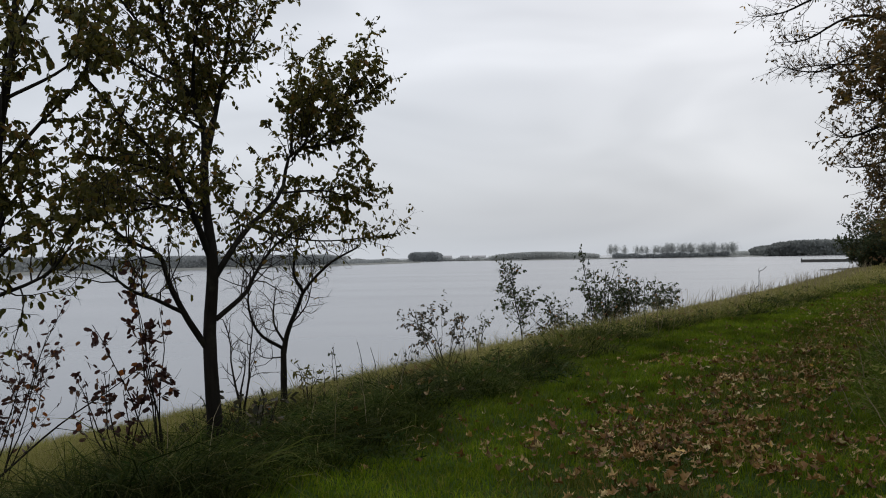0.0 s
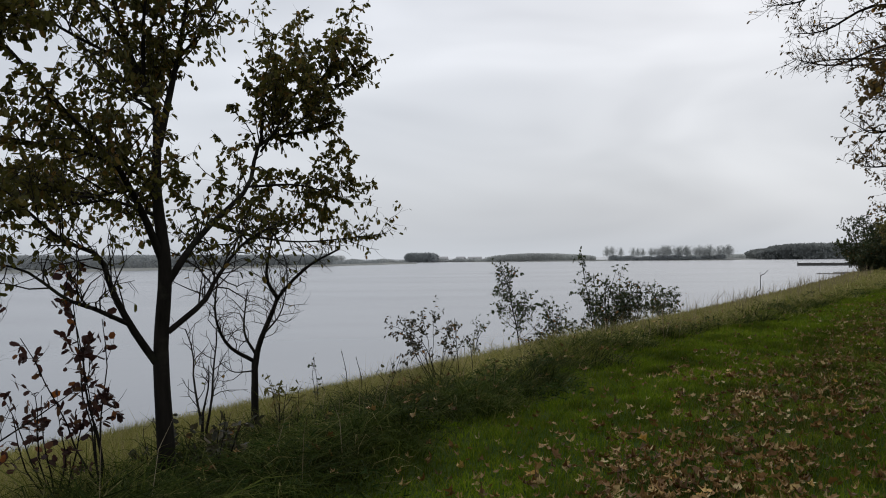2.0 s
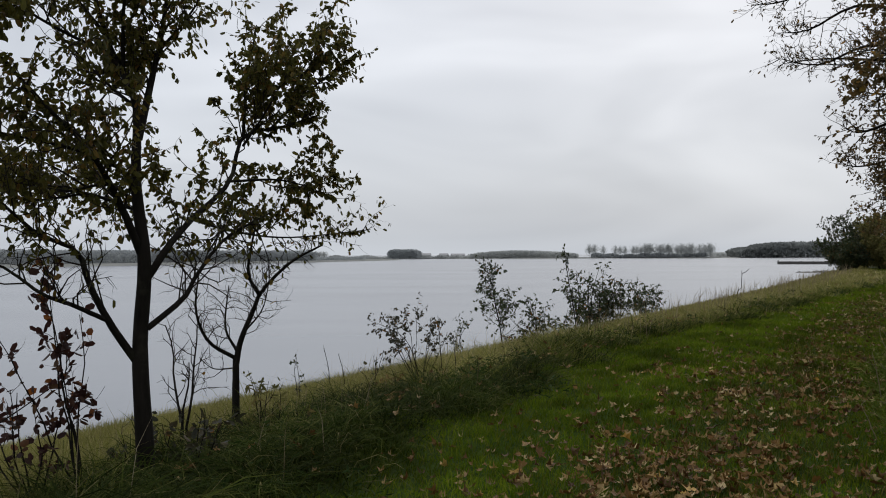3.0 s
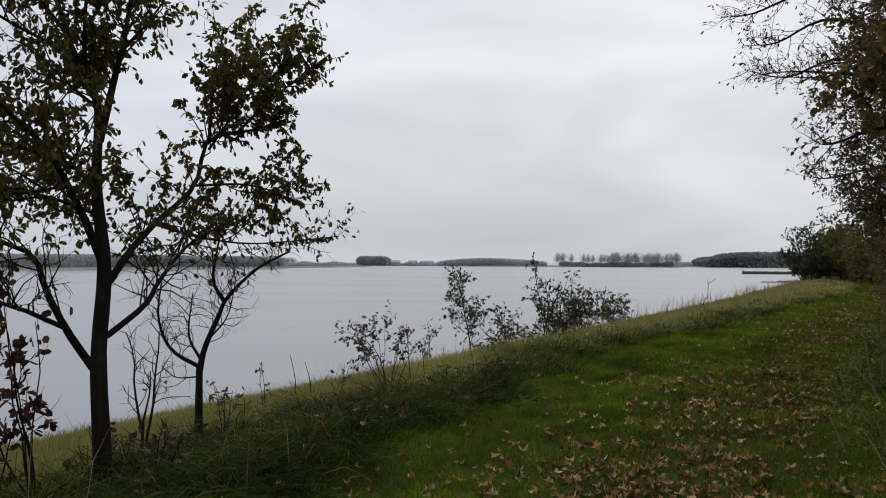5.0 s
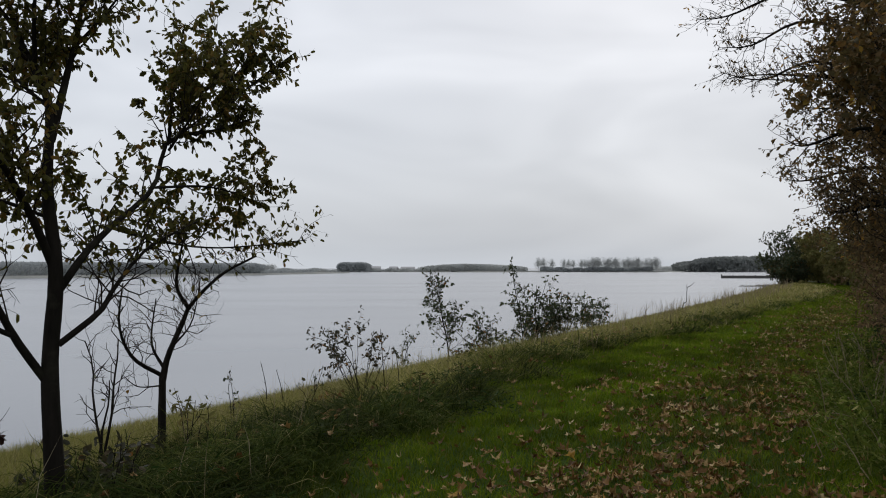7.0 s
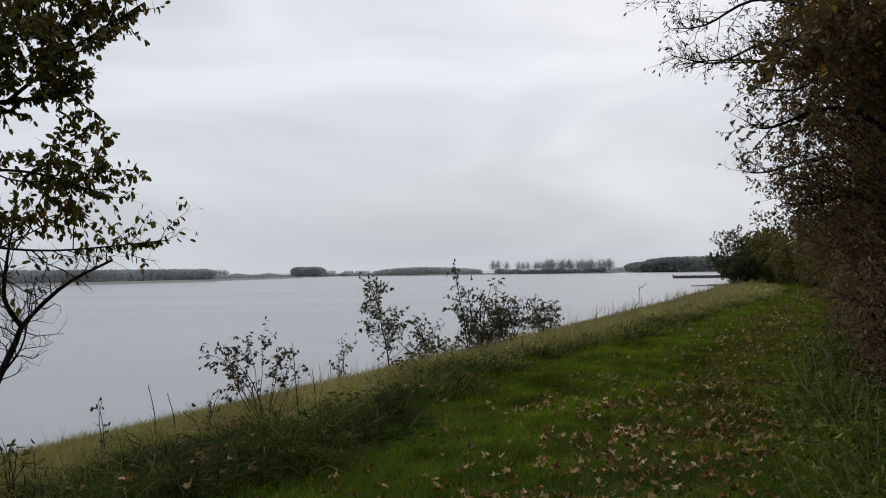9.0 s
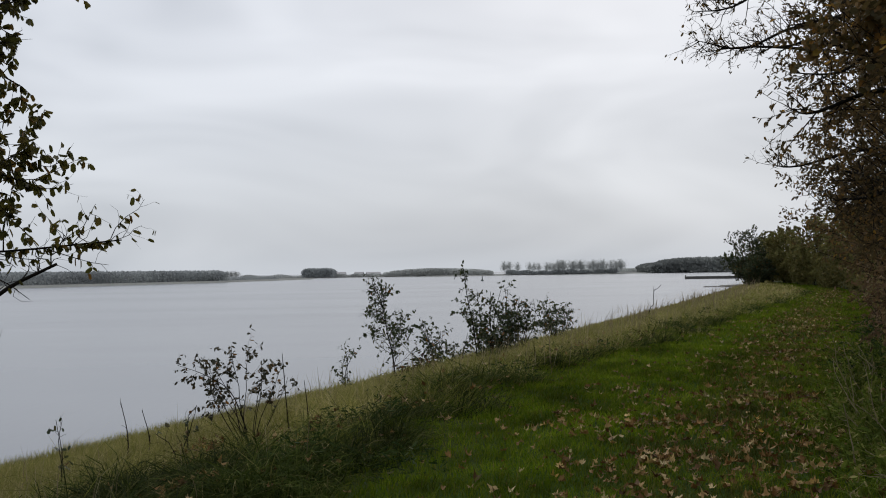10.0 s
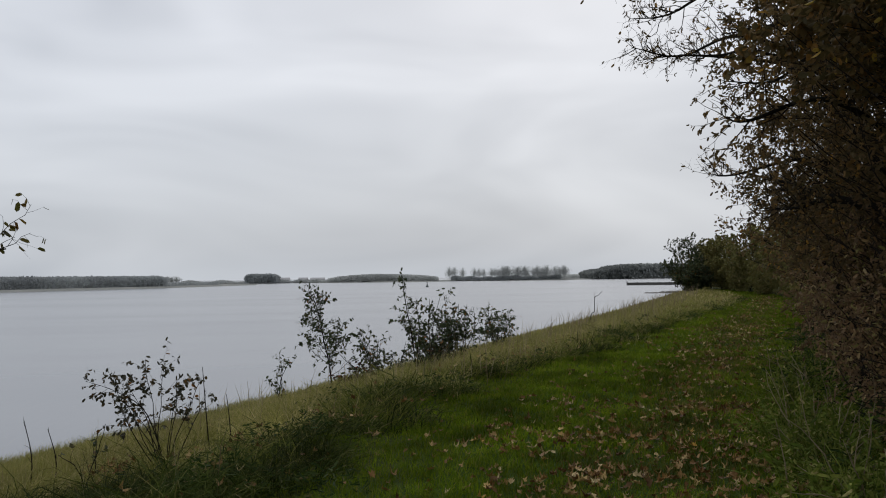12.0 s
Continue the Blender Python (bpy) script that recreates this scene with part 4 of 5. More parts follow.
thicket("hedge_tree", 14.2, -0.4, 2.3, 1.75, 7.8, 61, M_HEDGE_LEAF, 0.057, 860, 20, "dense brown-leaved hedgerow tree beside the path",
        reaches=[(5.12, 12.45, 3.05), (6.1, 13.9, 2.75), (6.1, 13.7, 2.35), (5.7, 12.9, 4.1), (6.15, 14.55, 4.5), (6.1, 14.4, 3.9)], reach_leaf=0.8)
thicket("hedge_tree", 19.0, -0.6, 2.6, 2.3, 8.8, 62, M_HEDGE_LEAF, 0.063, 780, 18, "tall brown-leaved hedgerow tree leaning over the path",
        reaches=[(6.9, 18.8, 5.3), (5.55, 16.8, 5.85), (5.95, 16.8, 4.95), (6.0, 16.9, 5.4), (6.4, 16.2, 4.7), (6.2, 17.6, 6.5), (7.4, 16.1, 2.6), (7.05, 16.7, 3.1)], reach_leaf=0.22)
thicket("hedge_tree", 24.5, -1.2, 2.8, 2.2, 6.4, 63, M_HEDGE_LEAF, 0.085, 420, 14, "brown and olive hedgerow tree beside the path", reaches=[(10.94, 22.0, 2.4)], fine=False)
thicket("hedge_tree", 16.6, -1.3, 2.4, 2.2, 9.0, 90, M_HEDGE_LEAF, 0.095, 580, 17, "tall dense brown and orange hedgerow tree", fine=False)
thicket("hedge_tree", 13.0, -2.6, 2.4, 1.8, 7.8, 91, M_HEDGE_LEAF, 0.12, 320, 14, "tall dense brown hedgerow tree behind the others", fine=False)
thicket("hedge_tree", 21.0, -3.0, 2.8, 2.2, 8.4, 92, M_HEDGE_LEAF, 0.15, 380, 13, "tall dense brown hedgerow tree behind the others", fine=False)
thicket("maple_tree", 12.9, -0.75, 1.6, 1.95, 7.8, 93, M_MAPLE, 0.066, 360, 30, "orange and brown maple overhanging the start of the hedge", low=0.42, wide=0.7)
thicket("hedge_tree", 10.6, -2.0, 1.8, 1.5, 7.2, 70, M_HEDGE_LEAF, 0.10, 300, 12, "brown-leaved hedge tree by the path: one seen, one added for shade", fine=False)
# added out of view to shade the lawn corner and close the hedge
thicket("hedge_tree", 7.7, -1.7, 1.7, 1.6, 7.2, 97, M_HEDGE_LEAF, 0.10, 320, 14, "brown-leaved hedge tree by the path: one seen, one added for shade", fine=False)
# two added trees, never in view: they only darken the near lawn
thicket("hedge_tree", 5.2, -3.6, 2.2, 1.7, 7.0, 95, M_HEDGE_LEAF, 0.16, 170, 9, "brown-leaved tree added unseen to shade the start of the path", fine=False)
thicket("hedge_tree", 1.0, -4.0, 2.4, 1.7, 7.0, 96, M_HEDGE_LEAF, 0.16, 170, 9, "brown-leaved tree added unseen to shade the start of the path", fine=False)
thicket("bramble_thicket", 13.4, -0.1, 1.6, 0.9, 2.2, 71, M_BRAMBLE_LIFTED, 0.048, 340, 24, "low dark bramble thicket at the foot of the hedge", category="shrub")
thicket("bramble_thicket", 17.2, -0.1, 2.0, 0.9, 2.4, 72, M_BRAMBLE_LIFTED, 0.054, 340, 22, "low dark bramble thicket at the foot of the hedge", category="shrub")
thicket("bramble_thicket", 21.6, -0.2, 2.2, 0.9, 2.2, 73, M_BRAMBLE_LIFTED, 0.08, 260, 15, "low dark bramble thicket at the foot of the hedge", category="shrub", fine=False)
for k, (u, v, h) in enumerate(((30, -1.5, 5.4), (36, -1.6, 5.0), (42.5, -1.8, 5.2), (50, -2.1, 5.4), (59, -2.2, 5.6), (69, -0.9, 5.7), (80, 1.3, 5.6), (92, 4.0, 5.3), (104, 6.0, 5.4))):
    thicket("hedge_shrub", u, v, 3.6 + 0.02 * u, 1.8, h, 74 + k, M_OLIVE_LEAF, 0.11 + 0.0016 * u, 230, 11, "olive-green hedgerow shrub beside the path", category="shrub", twig=0.55, fine=False)
for k, (u, v) in enumerate(((27.5, -0.7), (33, -0.9), (39, -1.1), (46, -1.3), (54.5, -1.6), (64, -1.0), (74.5, 0.4), (86, 2.6))):
    thicket("hedge_undergrowth", u, v, 3.4 + 0.02 * u, 1.0, 2.1, 140 + k, M_OLIVE_LEAF, 0.10 + 0.0016 * u, 120, 12, "low olive undergrowth at the foot of the hedge", category="shrub", fine=False)
thicket("waterside_tree", 92.0, 7.4, 2.2, 1.9, 5.6, 85, M_BUSH_LEAF, 0.22, 130, 8, "dark waterside tree at the end of the dike", twig=0.8, fine=False)
thicket("waterside_shrub", 90.0, 6.6, 2.4, 1.7, 3.0, 86, M_BUSH_LEAF, 0.22, 170, 10, "dark low shrub below the waterside tree", twig=0.7, fine=False, category="shrub")


# its woods, trees and banks carry the haze in their base colours
# ---- the far shore ----
def far_bank(name, line, back, height, label):
    """A low bank: shoreline points, how far it reaches back, and its height over the water."""
    line = smooth_line([(*p, 0) for p in line], 60)
    tan = unit(np.gradient(line, axis=0))
    away = np.stack([-tan[:, 1], tan[:, 0], np.zeros(len(line))], 1)
    rows = []
    for d, h in ((-4, -0.8), (0, 0.05), (3, height), (back, height * 1.15), (back + 4, -1.0)):
        r = line + away * d
        r[:, 2] = WATER + h
        rows.append(r)
    co = np.concatenate(rows)
    n = len(line)
    q = [(k * n + i, k * n + i + 1, (k + 1) * n + i + 1, (k + 1) * n + i) for k in range(len(rows) - 1) for i in range(n - 1)]
    ob = mesh_object(name, co.tolist(), q, M_FAR_LAND, None, "", True)
    return tagged(ob, label, "shore", kind="structure")


def far_wood(name, line, back, height, count, size, seed, material, label, profile=None, bottom=0.0):
    """A far wood: uncountable twig and leaf clumps filling an uneven belt."""
    rng = np.random.default_rng(seed)
    base = smooth_line([(*p, 0) for p in line], 200)
    f = rng.uniform(0, 1, count)
    i = (f * 199).astype(int)
    tan = unit(np.gradient(base, axis=0))
    away = np.stack([-tan[:, 1], tan[:, 0], np.zeros(200)], 1)
    d = rng.uniform(0, back, count)
    top = height * (profile(f) if profile else 1.0) * (1 + 0.10 * wobble(base[i, 0] + d, base[i, 1], 14.0, seed) + 0.06 * wobble(base[i, 0], base[i, 1] + d, 4.0, seed + 1))
    at = base[i] + away[i] * d[:, None]
    h = rng.uniform(bottom, 1, count) ** 0.6
    at[:, 2] = WATER + 0.5 + h * top
    at[:, :2] += rng.normal(0, size * 0.4, (count, 2))
    axis = rng.normal(size=(count, 3)) * 0.35 + np.array([0, 0, 1.0])
    ob = leaf_cloud(name, at, axis, size * rng.uniform(0.6, 1.4, count), material, None, 0.9, rng, level=0.9, simple=True)
    return tagged(ob, label, "woodland", kind="stuff")


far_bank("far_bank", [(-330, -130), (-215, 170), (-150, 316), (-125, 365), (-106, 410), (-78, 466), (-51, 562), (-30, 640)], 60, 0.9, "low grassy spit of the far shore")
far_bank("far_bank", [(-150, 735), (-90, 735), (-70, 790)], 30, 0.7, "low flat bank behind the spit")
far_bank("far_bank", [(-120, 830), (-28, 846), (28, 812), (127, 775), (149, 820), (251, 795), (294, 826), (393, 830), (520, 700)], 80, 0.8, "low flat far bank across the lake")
far_wood("far_wood", [(-222, 200), (-162, 325), (-118, 412), (-86, 474), (-72, 500)], 40, 5.8, 60000, 0.95, 81, M_FAR_DARK, "dense grey-brown wood along the spit, greyed by painted haze")
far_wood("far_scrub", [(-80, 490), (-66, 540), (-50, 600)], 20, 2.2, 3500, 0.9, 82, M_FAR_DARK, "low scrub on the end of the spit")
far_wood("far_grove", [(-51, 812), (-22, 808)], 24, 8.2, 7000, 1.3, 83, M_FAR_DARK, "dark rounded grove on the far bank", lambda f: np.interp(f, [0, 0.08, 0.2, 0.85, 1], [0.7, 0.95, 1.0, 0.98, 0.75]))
far_wood("far_scrub", [(-110, 830), (-20, 830), (30, 815)], 20, 3.2, 6000, 1.1, 84, M_FAR, "low trees on the far bank, paled by painted haze", lambda f: 0.7 + 0.3 * np.sin(f * 40))
far_wood("far_wood", [(26, 812), (70, 800), (128, 790)], 40, 6.8, 16000, 1.2, 85, M_FAR, "long low wood on the far bank, greyed by painted haze", lambda f: 0.45 + 0.55 * np.sin(np.pi * f) ** 0.6)
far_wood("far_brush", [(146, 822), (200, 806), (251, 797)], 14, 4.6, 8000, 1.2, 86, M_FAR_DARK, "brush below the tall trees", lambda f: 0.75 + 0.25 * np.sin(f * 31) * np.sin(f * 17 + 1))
far_wood("far_wood", [(255, 900), (330, 900)], 40, 4.5, 4500, 1.4, 87, M_FAR, "distant wood paled by painted haze")
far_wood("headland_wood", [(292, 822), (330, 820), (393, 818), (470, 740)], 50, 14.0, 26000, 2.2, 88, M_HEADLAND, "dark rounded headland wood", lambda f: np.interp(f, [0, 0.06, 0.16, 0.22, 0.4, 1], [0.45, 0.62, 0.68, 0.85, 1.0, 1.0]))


def far_poplar(seed):
    rng = np.random.default_rng(seed)
    t = thing("far_poplar", (0, 0, 0), "tall bare tree in a row on the far bank, paled by painted haze", "tree", "row of tall trees")
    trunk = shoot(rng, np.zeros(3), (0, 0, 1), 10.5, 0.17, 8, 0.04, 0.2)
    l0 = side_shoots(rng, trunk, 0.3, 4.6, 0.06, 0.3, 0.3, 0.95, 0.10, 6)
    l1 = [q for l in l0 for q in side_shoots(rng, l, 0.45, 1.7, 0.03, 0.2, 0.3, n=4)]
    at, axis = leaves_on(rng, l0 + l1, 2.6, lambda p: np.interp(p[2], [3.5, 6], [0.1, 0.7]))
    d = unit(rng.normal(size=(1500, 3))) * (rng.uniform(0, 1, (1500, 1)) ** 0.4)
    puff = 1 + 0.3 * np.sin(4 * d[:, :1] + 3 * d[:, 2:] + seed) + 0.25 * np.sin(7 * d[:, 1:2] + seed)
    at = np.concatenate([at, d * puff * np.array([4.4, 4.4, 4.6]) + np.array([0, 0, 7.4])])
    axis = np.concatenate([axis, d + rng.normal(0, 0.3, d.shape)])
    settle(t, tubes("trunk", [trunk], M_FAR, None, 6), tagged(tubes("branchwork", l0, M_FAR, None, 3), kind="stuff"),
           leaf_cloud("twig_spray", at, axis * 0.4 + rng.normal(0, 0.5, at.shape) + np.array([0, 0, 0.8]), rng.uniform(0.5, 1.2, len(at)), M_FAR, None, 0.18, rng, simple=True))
    return t


def poplar_row():
    rng = np.random.default_rng(91)
    kinds = [far_poplar(92), far_poplar(93), far_poplar(94)]
    line = smooth_line([(147, 826, 0), (200, 812, 0), (252, 800, 0)], 27)
    for k, p in enumerate(line):
        if k in (2, 4, 7):
            continue
        x, y = p[:2] + rng.uniform(-3, 3, 2)
        m = Matrix.LocRotScale((x, y, WATER + 0.7), Euler((0, 0, rng.uniform(0, 6.28))), None)
        if k < 2:
            kinds[k].matrix_basis = m
            continue
        s, w = (rng.uniform(0.75, 1.05), rng.uniform(0.8, 1.2)) if k < 13 else (rng.uniform(0.88, 1.08), rng.uniform(1.1, 1.6))
        c = copy_thing(kinds[k % 3] if k % 3 != 2 else kinds[0], m)
        c.scale = (s * w, s * w, s)
    kinds[2].matrix_basis = pose(255, 801, WATER + 0.7)
    for k in range(6):
        c = copy_thing(kinds[k % 3], pose(-121 + 3.8 * k, 740 + rng.uniform(-4, 4), WATER + 0.2, 0, 0, 60 * k))
        c.scale = (1.0, 1.0, 0.55)


poplar_row()


def box(bm, size, at, rz=0.0, bevel=0.0):
    r = bmesh.ops.create_cube(bm, size=1.0, matrix=Matrix.LocRotScale(at, Euler((0, 0, rz)), size))
    if bevel:
        bmesh.ops.bevel(bm, geom=list({e for v in r["verts"] for e in v.link_edges}), offset=bevel, segments=2, affect="EDGES")


def pier():
    a = np.array([131.6, 332.4])
    b = np.array([160.0, 322.0])
    ang = math.atan2(b[1] - a[1], b[0] - a[0])
    length = float(np.linalg.norm(b - a))
    t = thing("pier", (*a, WATER), "dark weathered timber pier reaching into the lake", "pier")
    m = Matrix.Rotation(ang, 4, "Z")
    t.matrix_basis = Matrix.Translation((*a, WATER)) @ m
    for w in (-1.2, -0.6, 0.0, 0.6, 1.2):
        bm = bmesh.new()
        box(bm, (length, 0.55, 0.16), (length / 2, w, 0.95), 0, 0.02)
        part("deck_board", bm, M_TIMBER, t)
    bm = bmesh.new()
    box(bm, (length, 0.2, 0.95), (length / 2, -1.52, 0.42), 0, 0.02)
    part("fender_beam", bm, M_TIMBER, t)
    for k in range(8):
        for w in (-1.2, 1.2):
            bm = bmesh.new()
            bmesh.ops.create_cone(bm, cap_ends=True, segments=8, radius1=0.16, radius2=0.14, depth=3.6 + (0.6 if k == 0 else 0), matrix=Matrix.Translation((0.3 + k * length / 7.2, w, -0.6)))
            part("pile", bm, M_TIMBER, t)


pier()


def shore_stones():
    """Dark boulders on a point of the shore beyond the end of the dike."""
    rng = np.random.default_rng(131)
    for k in range(16):
        f = k / 15
        x, y = 78 + 9 * f + rng.normal(0, 0.3), 185 + 3 * f + rng.normal(0, 0.8)
        r = rng.uniform(0.7, 1.2) * (0.6 + 0.7 * f)
        t = thing("shore_stone", (x, y, WATER - 0.2), "dark wet boulder on the point of the shore", "stone", "stones on the shore")
        bm = bmesh.new()
        bmesh.ops.create_icosphere(bm, subdivisions=2, radius=r)
        for v in bm.verts:
            v.co *= 1 + 0.22 * noise.noise(v.co * 1.3 + Vector((k, 0, 0)))
            v.co.x *= 1.3
            v.co.z *= 0.6
        part("boulder", bm, M_MUD, t)


shore_stones()


def far_house(x, y, long, wide, wall_h, roof_h, turn, label):
    """A small pitched-roof house: walls, roof, windows, a door."""
    t = thing("far_house", (x, y, WATER + 0.9), label, "house", "houses on the far bank")
    t.matrix_basis = pose(x, y, WATER + 0.9, 0, 0, turn)
    bm = bmesh.new()
    box(bm, (long, wide, wall_h + 0.6), (0, 0, wall_h / 2 - 0.3), 0, 0.05)
    part("wall", bm, M_WHITE, t)
    bm = bmesh.new()
    a, b = long / 2 + 0.4, wide / 2 + 0.4
    vs = [bm.verts.new(p) for p in ((-a, -b, wall_h), (a, -b, wall_h), (a, b, wall_h), (-a, b, wall_h), (-a, 0, wall_h + roof_h), (a, 0, wall_h + roof_h))]
    for f in ((0, 1, 5, 4), (2, 3, 4, 5), (0, 4, 3), (1, 2, 5), (3, 2, 1, 0)):
        bm.faces.new([vs[k] for k in f])
    part("roof", bm, M_ROOF, t)
    for k in range(3):
        bm = bmesh.new()
        box(bm, (1.1, 0.12, 1.2), (-long / 2 + long * (k + 0.5) / 3, -wide / 2 - 0.05, wall_h * 0.55), 0, 0.02)
        part("window", bm, M_TIMBER, t)


far_house(-16, 842, 12, 7, 2.6, 2.0, 10, "small white house with a grey roof on the far bank")
far_house(3, 838, 8, 6, 2.4, 2.0, -15, "small white house with a grey roof on the far bank")
far_house(17, 836, 13, 7, 2.4, 1.8, 5, "long white house with a low roof on the far bank")


def buoy():
    t = thing("buoy", (55.1, 368.9, WATER), "small dark navigation buoy floating on the lake", "buoy")
    for name, r1, r2, d, z in (("float", 0.7, 0.55, 0.7, 0.2), ("mast", 0.28, 0.12, 1.5, 1.2), ("topmark", 0.05, 0.3, 0.4, 2.1)):
        bm = bmesh.new()
        bmesh.ops.create_cone(bm, cap_ends=True, segments=14, radius1=r1, radius2=r2, depth=d, matrix=Matrix.Translation((0, 0, z)))
        part(name, bm, M_BUOY, t)


buoy()


# ---- herbs, reeds and stalks ----
def herb_band():
    """Low dark nettles and ground herbs along the lush edge, in clumps."""
    rng = np.random.default_rng(101)
    foot = [(rng.uniform(10, 30), rng.normal(-0.35, 0.22)) for _ in range(60)]
    for u0, u1, clumps, each, size in ((4.5, 10, 7, 90, 0.05), (10, 24, 16, 90, 0.06), (24, 50, 10, 46, 0.09)):
        at, axis = [], []
        spots = [(u, lush_edge(u) + rng.normal(0.45, 0.5)) for u in rng.uniform(u0, u1, clumps)]
        spots += [(u, hedge_edge(u) + off) for u, off in foot if u0 <= u < u1]
        for u, v in spots:
            x, y = xy_of(u, v)
            r, h = rng.uniform(0.15, 0.52) * (size / 0.055) ** 0.6, rng.uniform(0.14, 0.34) * (1 + u * 0.01)
            p = rng.normal(0, 1, (each, 3)) * np.array([r * 0.55, r * 0.55, 0])
            d2 = np.clip(1 - (p[:, 0] ** 2 + p[:, 1] ** 2) / (r * 1.3) ** 2, 0.08, 1)
            q = p + np.array([x, y, 0])
            q[:, 2] = ground_z(q[:, 0], q[:, 1]) + h * d2 * rng.uniform(0.3, 1.0, each)
            at.append(q)
            axis.append(unit(p + 1e-6) * 0.9 + rng.normal(0, 0.4, (each, 3)) + np.array([0, 0, 0.1]))
        at, axis = np.concatenate(at), np.concatenate(axis)
        ob = leaf_cloud("herb_growth", at, axis, size * rng.uniform(0.6, 1.5, len(at)), M_WEED, None, 0.22, rng, 0.2, 0.2)
        tagged(ob, "dark green nettles and herbs along the path edge", "herbs", "herbs", "stuff")


def reed_stalks():
    rng = np.random.default_rng(102)
    for u0, u1, va, vb, count, h, w in ((5, 16, 0.8, 4.5, 220, 0.6, 0.006), (16, 34, 0.6, 6.0, 800, 0.66, 0.009), (34, 75, 0.8, 5.5, 1300, 0.85, 0.015), (75, 160, 1.5, 7.0, 400, 0.7, 0.04)):
        p, u, v = scatter(rng, u0, u1, lambda a: bank_edge(a) + va - 0.6, lambda a: bank_edge(a) + vb, count)
        thin = wobble(p[:, 0], p[:, 1], 4.0, 33) > -0.1
        p = p[thin]
        n = len(p)
        ob = blades("reed_stalks", p, h * rng.uniform(0.5, 1.35, n), np.full(n, w) * rng.uniform(0.6, 1.3, n), 0.35, M_DRY, None, rng)
        tagged(ob, "thin straw-coloured seed stalks above the grass", "reeds", "reeds", "stuff")


def weed_clump(u, v, seed, label):
    """A tall clump of green weeds with pale dry stalks beside the hedge."""
    rng = np.random.default_rng(seed)
    x, y = xy_of(u, v)
    z0 = float(ground_z(x, y))
    t = thing("weed_clump", (x, y, z0), label, "weeds", "weeds by the hedge")
    stems = []
    for _ in range(38):
        a, r = rng.uniform(0, 6.28), rng.uniform(0, 0.5)
        f = np.array([x + r * np.cos(a), y + r * np.sin(a), z0 - 0.02])
        stems.append(shoot(rng, f, (np.cos(a) * 0.5, np.sin(a) * 0.5, 1), rng.uniform(0.2, 0.52), 0.004, 6, 0.12, 0.05))
    at, axis = leaves_on(rng, stems, 62, lambda p: 1.0, 0.05)
    stalks = []
    for _ in range(7):
        a, r = rng.uniform(0, 6.28), rng.uniform(0, 0.55)
        f = np.array([x + r * np.cos(a), y + r * np.sin(a), z0 - 0.02])
        stalks.append(shoot(rng, f, (np.cos(a) * 0.4 - 0.2, np.sin(a) * 0.4 + 0.1, 1), rng.uniform(0.35, 0.85), 0.007, 8, 0.14, 0.0))
    for l in stalks:
        settle(t, tagged(tubes("dry_stalk", [l], M_DRY, None, 5), "pale dry stalk"))
    n = 150
    a, r = rng.uniform(0, 6.28, n), np.abs(rng.normal(0, 0.26, n))
    px, py = x + r * np.cos(a), y + r * np.sin(a)
    settle(t, tagged(arcs("grass_tuft", np.stack([px, py, ground_z(px, py)], 1), a + rng.normal(0, 0.6, n), rng.uniform(0.3, 0.7, n), rng.uniform(0.007, 0.016, n), 1.25, -0.5, M_NETTLE, None, rng), "soft green arching grass blades"))
    side = [q for l in stalks for q in side_shoots(rng, l, 0.12, 0.16, 0.003, 0.4, 0.3, n=3)]
    settle(t, tagged(tubes("stem_tangle", stems, M_NETTLE, None, 4), kind="stuff"), tagged(tubes("seed_spray", side, M_DRY, None, 3), kind="stuff"),
           leaf_cloud("foliage", at, axis, 0.055 * rng.uniform(0.5, 1.5, len(at)), M_NETTLE, None, 0.36, rng, 0.2, 0.3))


herb_band()
reed_stalks()
for k, (u, v) in enumerate(((9.5, 0.5), (10.3, 0.8), (11.2, 0.85), (12.0, 0.9), (13.1, 0.9), (13.9, 1.05), (14.8, 1.0), (16.1, 0.95), (17.8, 0.8), (20.0, 0.7))):
    weed_clump(u, v, 110 + k, "green weed clump with pale dry stalks at the hedge foot")


# ---- fallen leaves ----
def leaf_outline(rng, lobes=5):
    """A withered palmate leaf, about one unit across: toothed lobes, rolled along one line, edges curled up, a stalk end."""
    roll, turn, buckle, curl = rng.uniform(0.5, 2.6), rng.uniform(0, 3.14), rng.uniform(-1.4, 1.4), rng.uniform(-0.8, 0.9)
    pts = [(0.0, 0.0)]
    n = lobes * 2 + 3
    for k in range(n):
        a = -2.5 + 5.0 * k / (n - 1) + math.pi / 2 + rng.uniform(-0.1, 0.1)
        r = (0.50 if k % 2 else 0.33) * rng.uniform(0.6, 1.2)
        pts.append((r * math.cos(a), r * math.sin(a)))
    pts.append((rng.uniform(-0.05, 0.05), -0.38))
    out = []
    for x, y in pts:
        p, q = x * math.cos(turn) + y * math.sin(turn), -x * math.sin(turn) + y * math.cos(turn)
        k = 1 - 0.45 * min(1.0, roll * abs(p))
        p2 = p * k
        out.append((p2 * math.cos(turn) - q * math.sin(turn), p2 * math.sin(turn) + q * math.cos(turn), roll * p * p + buckle * p * q + curl * (x * x + y * y) * rng.uniform(0, 1) + rng.uniform(-0.07, 0.07)))
    m = len(out) - 1
    return np.array(out), [(0, k, k % m + 1) for k in range(1, m + 1)]


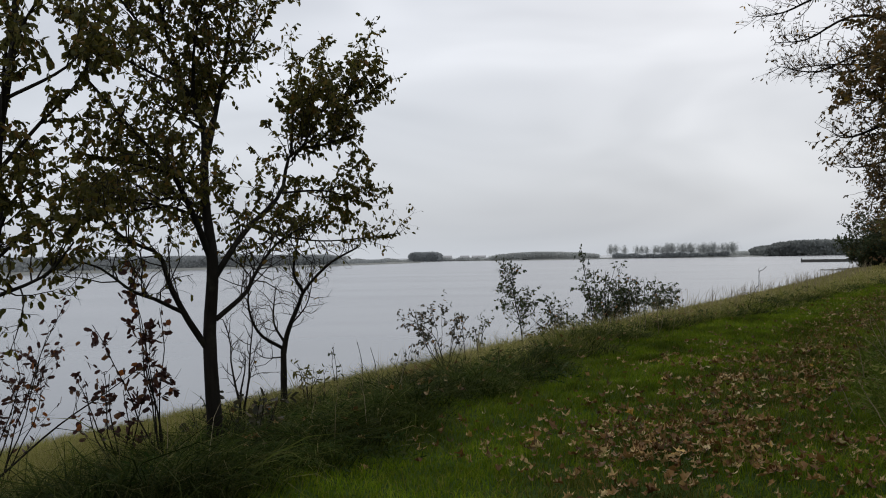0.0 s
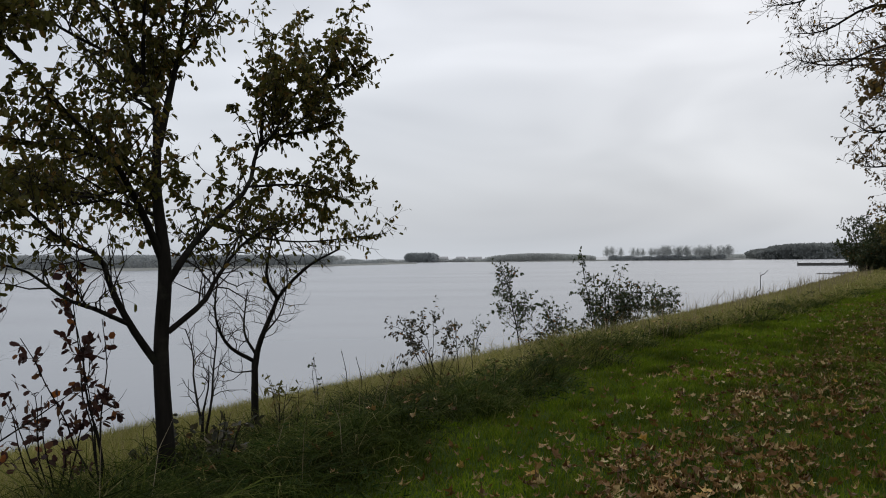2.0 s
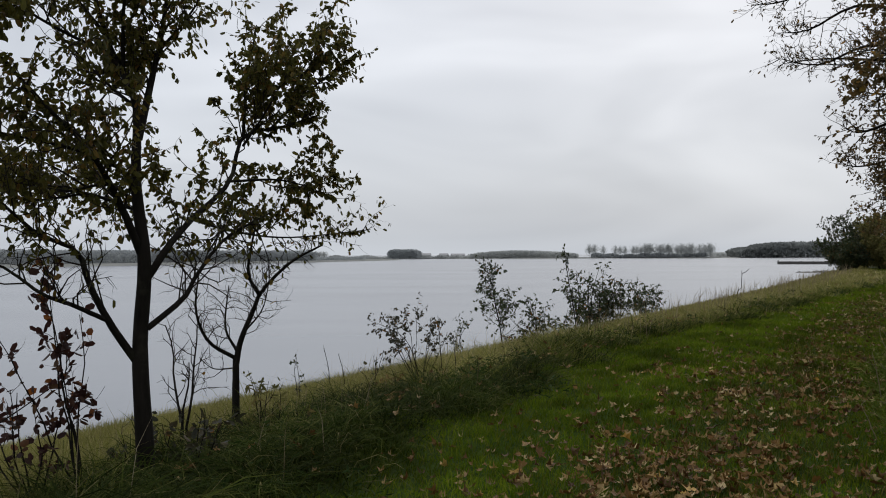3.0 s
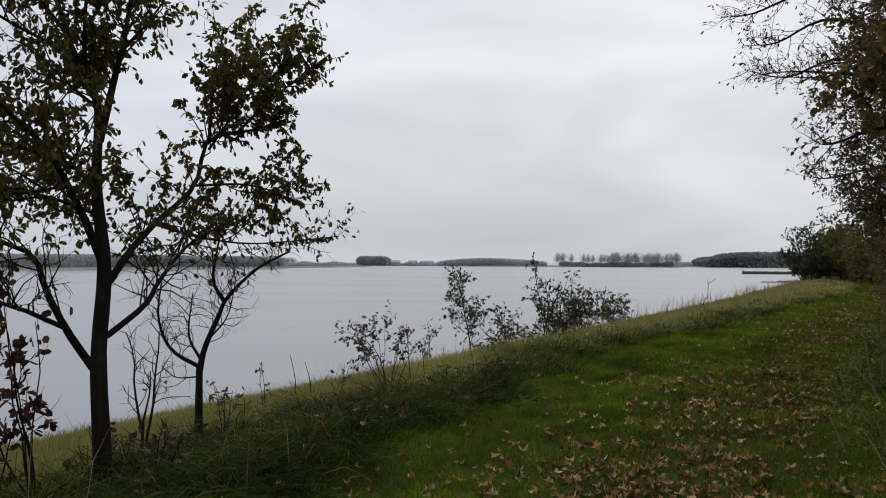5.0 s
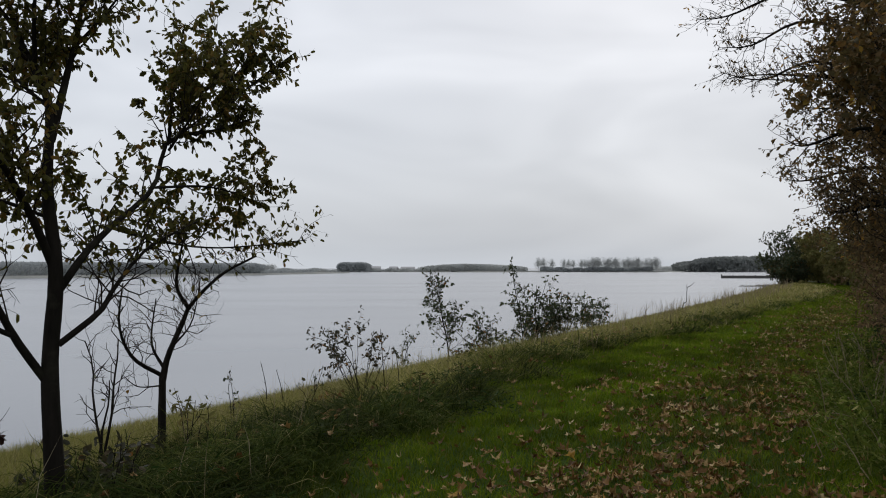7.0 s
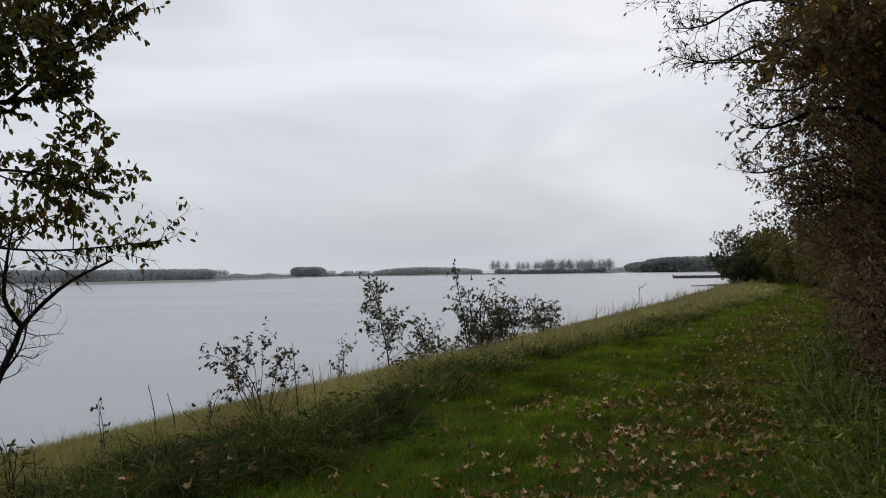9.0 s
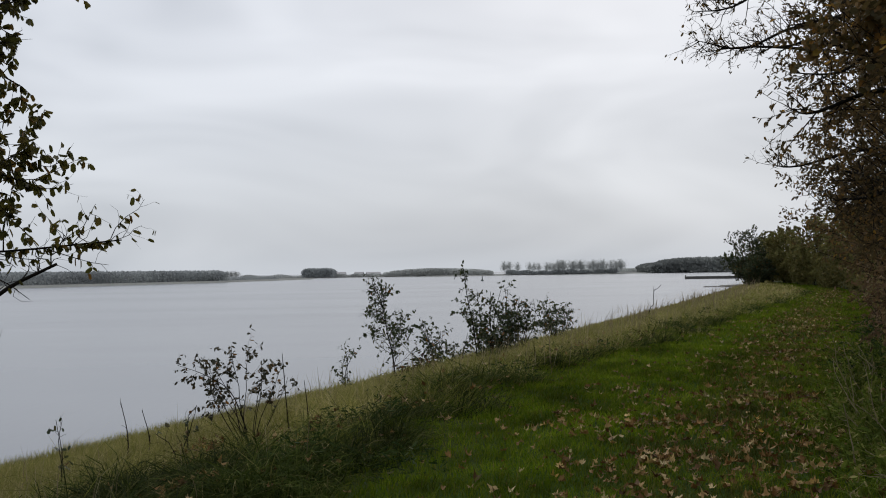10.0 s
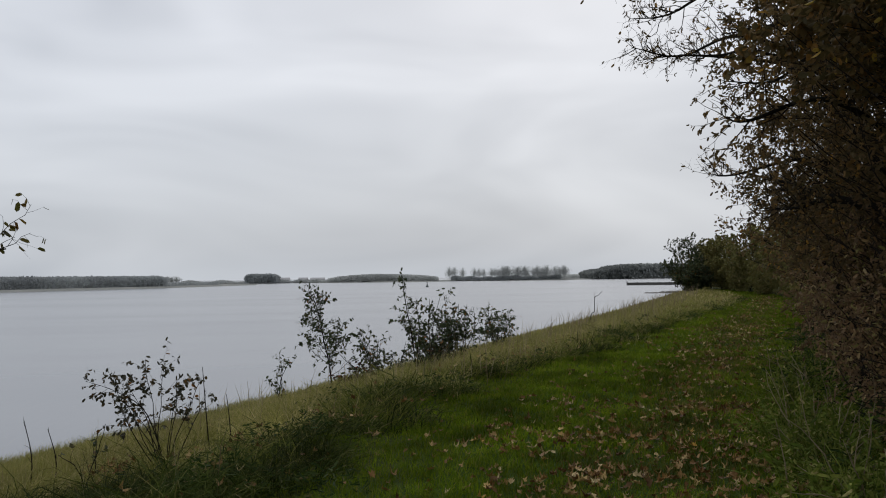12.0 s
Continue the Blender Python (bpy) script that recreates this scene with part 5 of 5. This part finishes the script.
def leaf_places(rng, count, u0, u1):
    """Leaves lie in loose heaps and as strays, mostly along the middle of the path."""
    middle = lambda u: np.interp(u, [6, 10, 14, 30, 60], [2.45, 2.3, 2.3, 1.9, 0.8])
    share = lambda u: np.interp(u, [6, 8, 12.5, 15, 60], [0.5, 1.0, 1.0, 0.6, 0.45])
    heaps = []
    while len(heaps) < max(8, int((u1 - u0) * 4)):
        u = rng.uniform(u0, u1)
        if rng.random() < share(u):
            heaps.append((u, middle(u) + rng.normal(0, 0.85), rng.uniform(0.18, 0.55), rng.uniform(0.3, 1.0)))
    weight = np.array([h[3] for h in heaps])
    out = []
    while len(out) < count:
        if rng.random() < 0.42:
            u, v, r, _ = heaps[rng.choice(len(heaps), p=weight / weight.sum())]
            u, v = u + rng.normal(0, r), v + rng.normal(0, r)
        else:
            u = rng.uniform(u0, u1)
            v = middle(u) + rng.normal(0, 0.95) if rng.random() < 0.85 else rng.uniform(0.2, 4.6)
            if rng.random() > share(u):
                continue
        out.append(xy_of(u, v))
    return out


def fallen_leaves():
    rng = np.random.default_rng(120)
    shapes = [leaf_outline(rng) for _ in range(16)]
    meshes = []
    for co, faces in shapes:
        me = bpy.data.meshes.new("fallen_leaf")
        me.from_pydata(co.tolist(), [], faces)
        me.materials.append(M_FALLEN_ONE)
        meshes.append(me)
    for x, y in leaf_places(rng, 300, 7.0, 9.6):
        ob = new("fallen_leaf", meshes[rng.integers(16)])
        s_ = rng.uniform(0.05, 0.14)
        ob.matrix_basis = Matrix.LocRotScale((x, y, float(ground_z(x, y)) + rng.uniform(0.02, 0.07)), Euler((rng.normal(0, 0.35), rng.normal(0, 0.35), rng.uniform(0, 6.28))), (s_ * rng.uniform(0.6, 1.0), s_, s_ * rng.uniform(0.4, 1.0)))
        ob.parent = ground
    co, loops, base = [], [], 0
    spots = leaf_places(rng, 800, 6.5, 9.6) + leaf_places(rng, 1350, 9.6, 16) + leaf_places(rng, 1400, 16, 34) + leaf_places(rng, 650, 34, 65)
    for _ in range(230):
        u = rng.uniform(6, 26)
        spots.append(xy_of(u, lush_edge(u) + rng.uniform(-0.2, 1.5)))
    for _ in range(260):
        u = rng.uniform(9, 34)
        spots.append(xy_of(u, hedge_edge(u) + rng.uniform(-1.6, 0.3)))
    for u, v, n in ((11.4, 7.0, 26), (11.1, 5.8, 22), (12.3, 6.3, 14), (9.6, 5.7, 18), (13.4, 5.6, 12)):
        spots += [xy_of(u + rng.normal(0, 0.16), v + rng.normal(0, 0.14)) for _ in range(n)]
    for x, y in spots:
        pts, faces = shapes[rng.integers(16)]
        far = 1.1 + max(0.0, (y - 16) * 0.02)
        m = np.array(Euler((rng.normal(0, 0.32), rng.normal(0, 0.32), rng.uniform(0, 6.28))).to_matrix()) * rng.uniform(0.04, 0.105) * far
        u, v = uv_of(x, y)
        up = 0.02 + 0.05 * rng.random() + (rng.uniform(0.05, 0.16) if v > lush_edge(u) else 0)
        co.append(pts @ m.T + np.array([x, y, float(ground_z(x, y)) + up]))
        loops.append((np.array(faces) + base).ravel())
        base += len(pts)
    loops = np.concatenate(loops)
    ob = quick_mesh("leaf_litter", np.concatenate(co), loops, np.arange(len(loops) // 3) * 3, np.full(len(loops) // 3, 3), M_FALLEN)
    tagged(ob, "scattered curled brown maple leaves on the grass", "leaf litter", kind="stuff")


fallen_leaves()
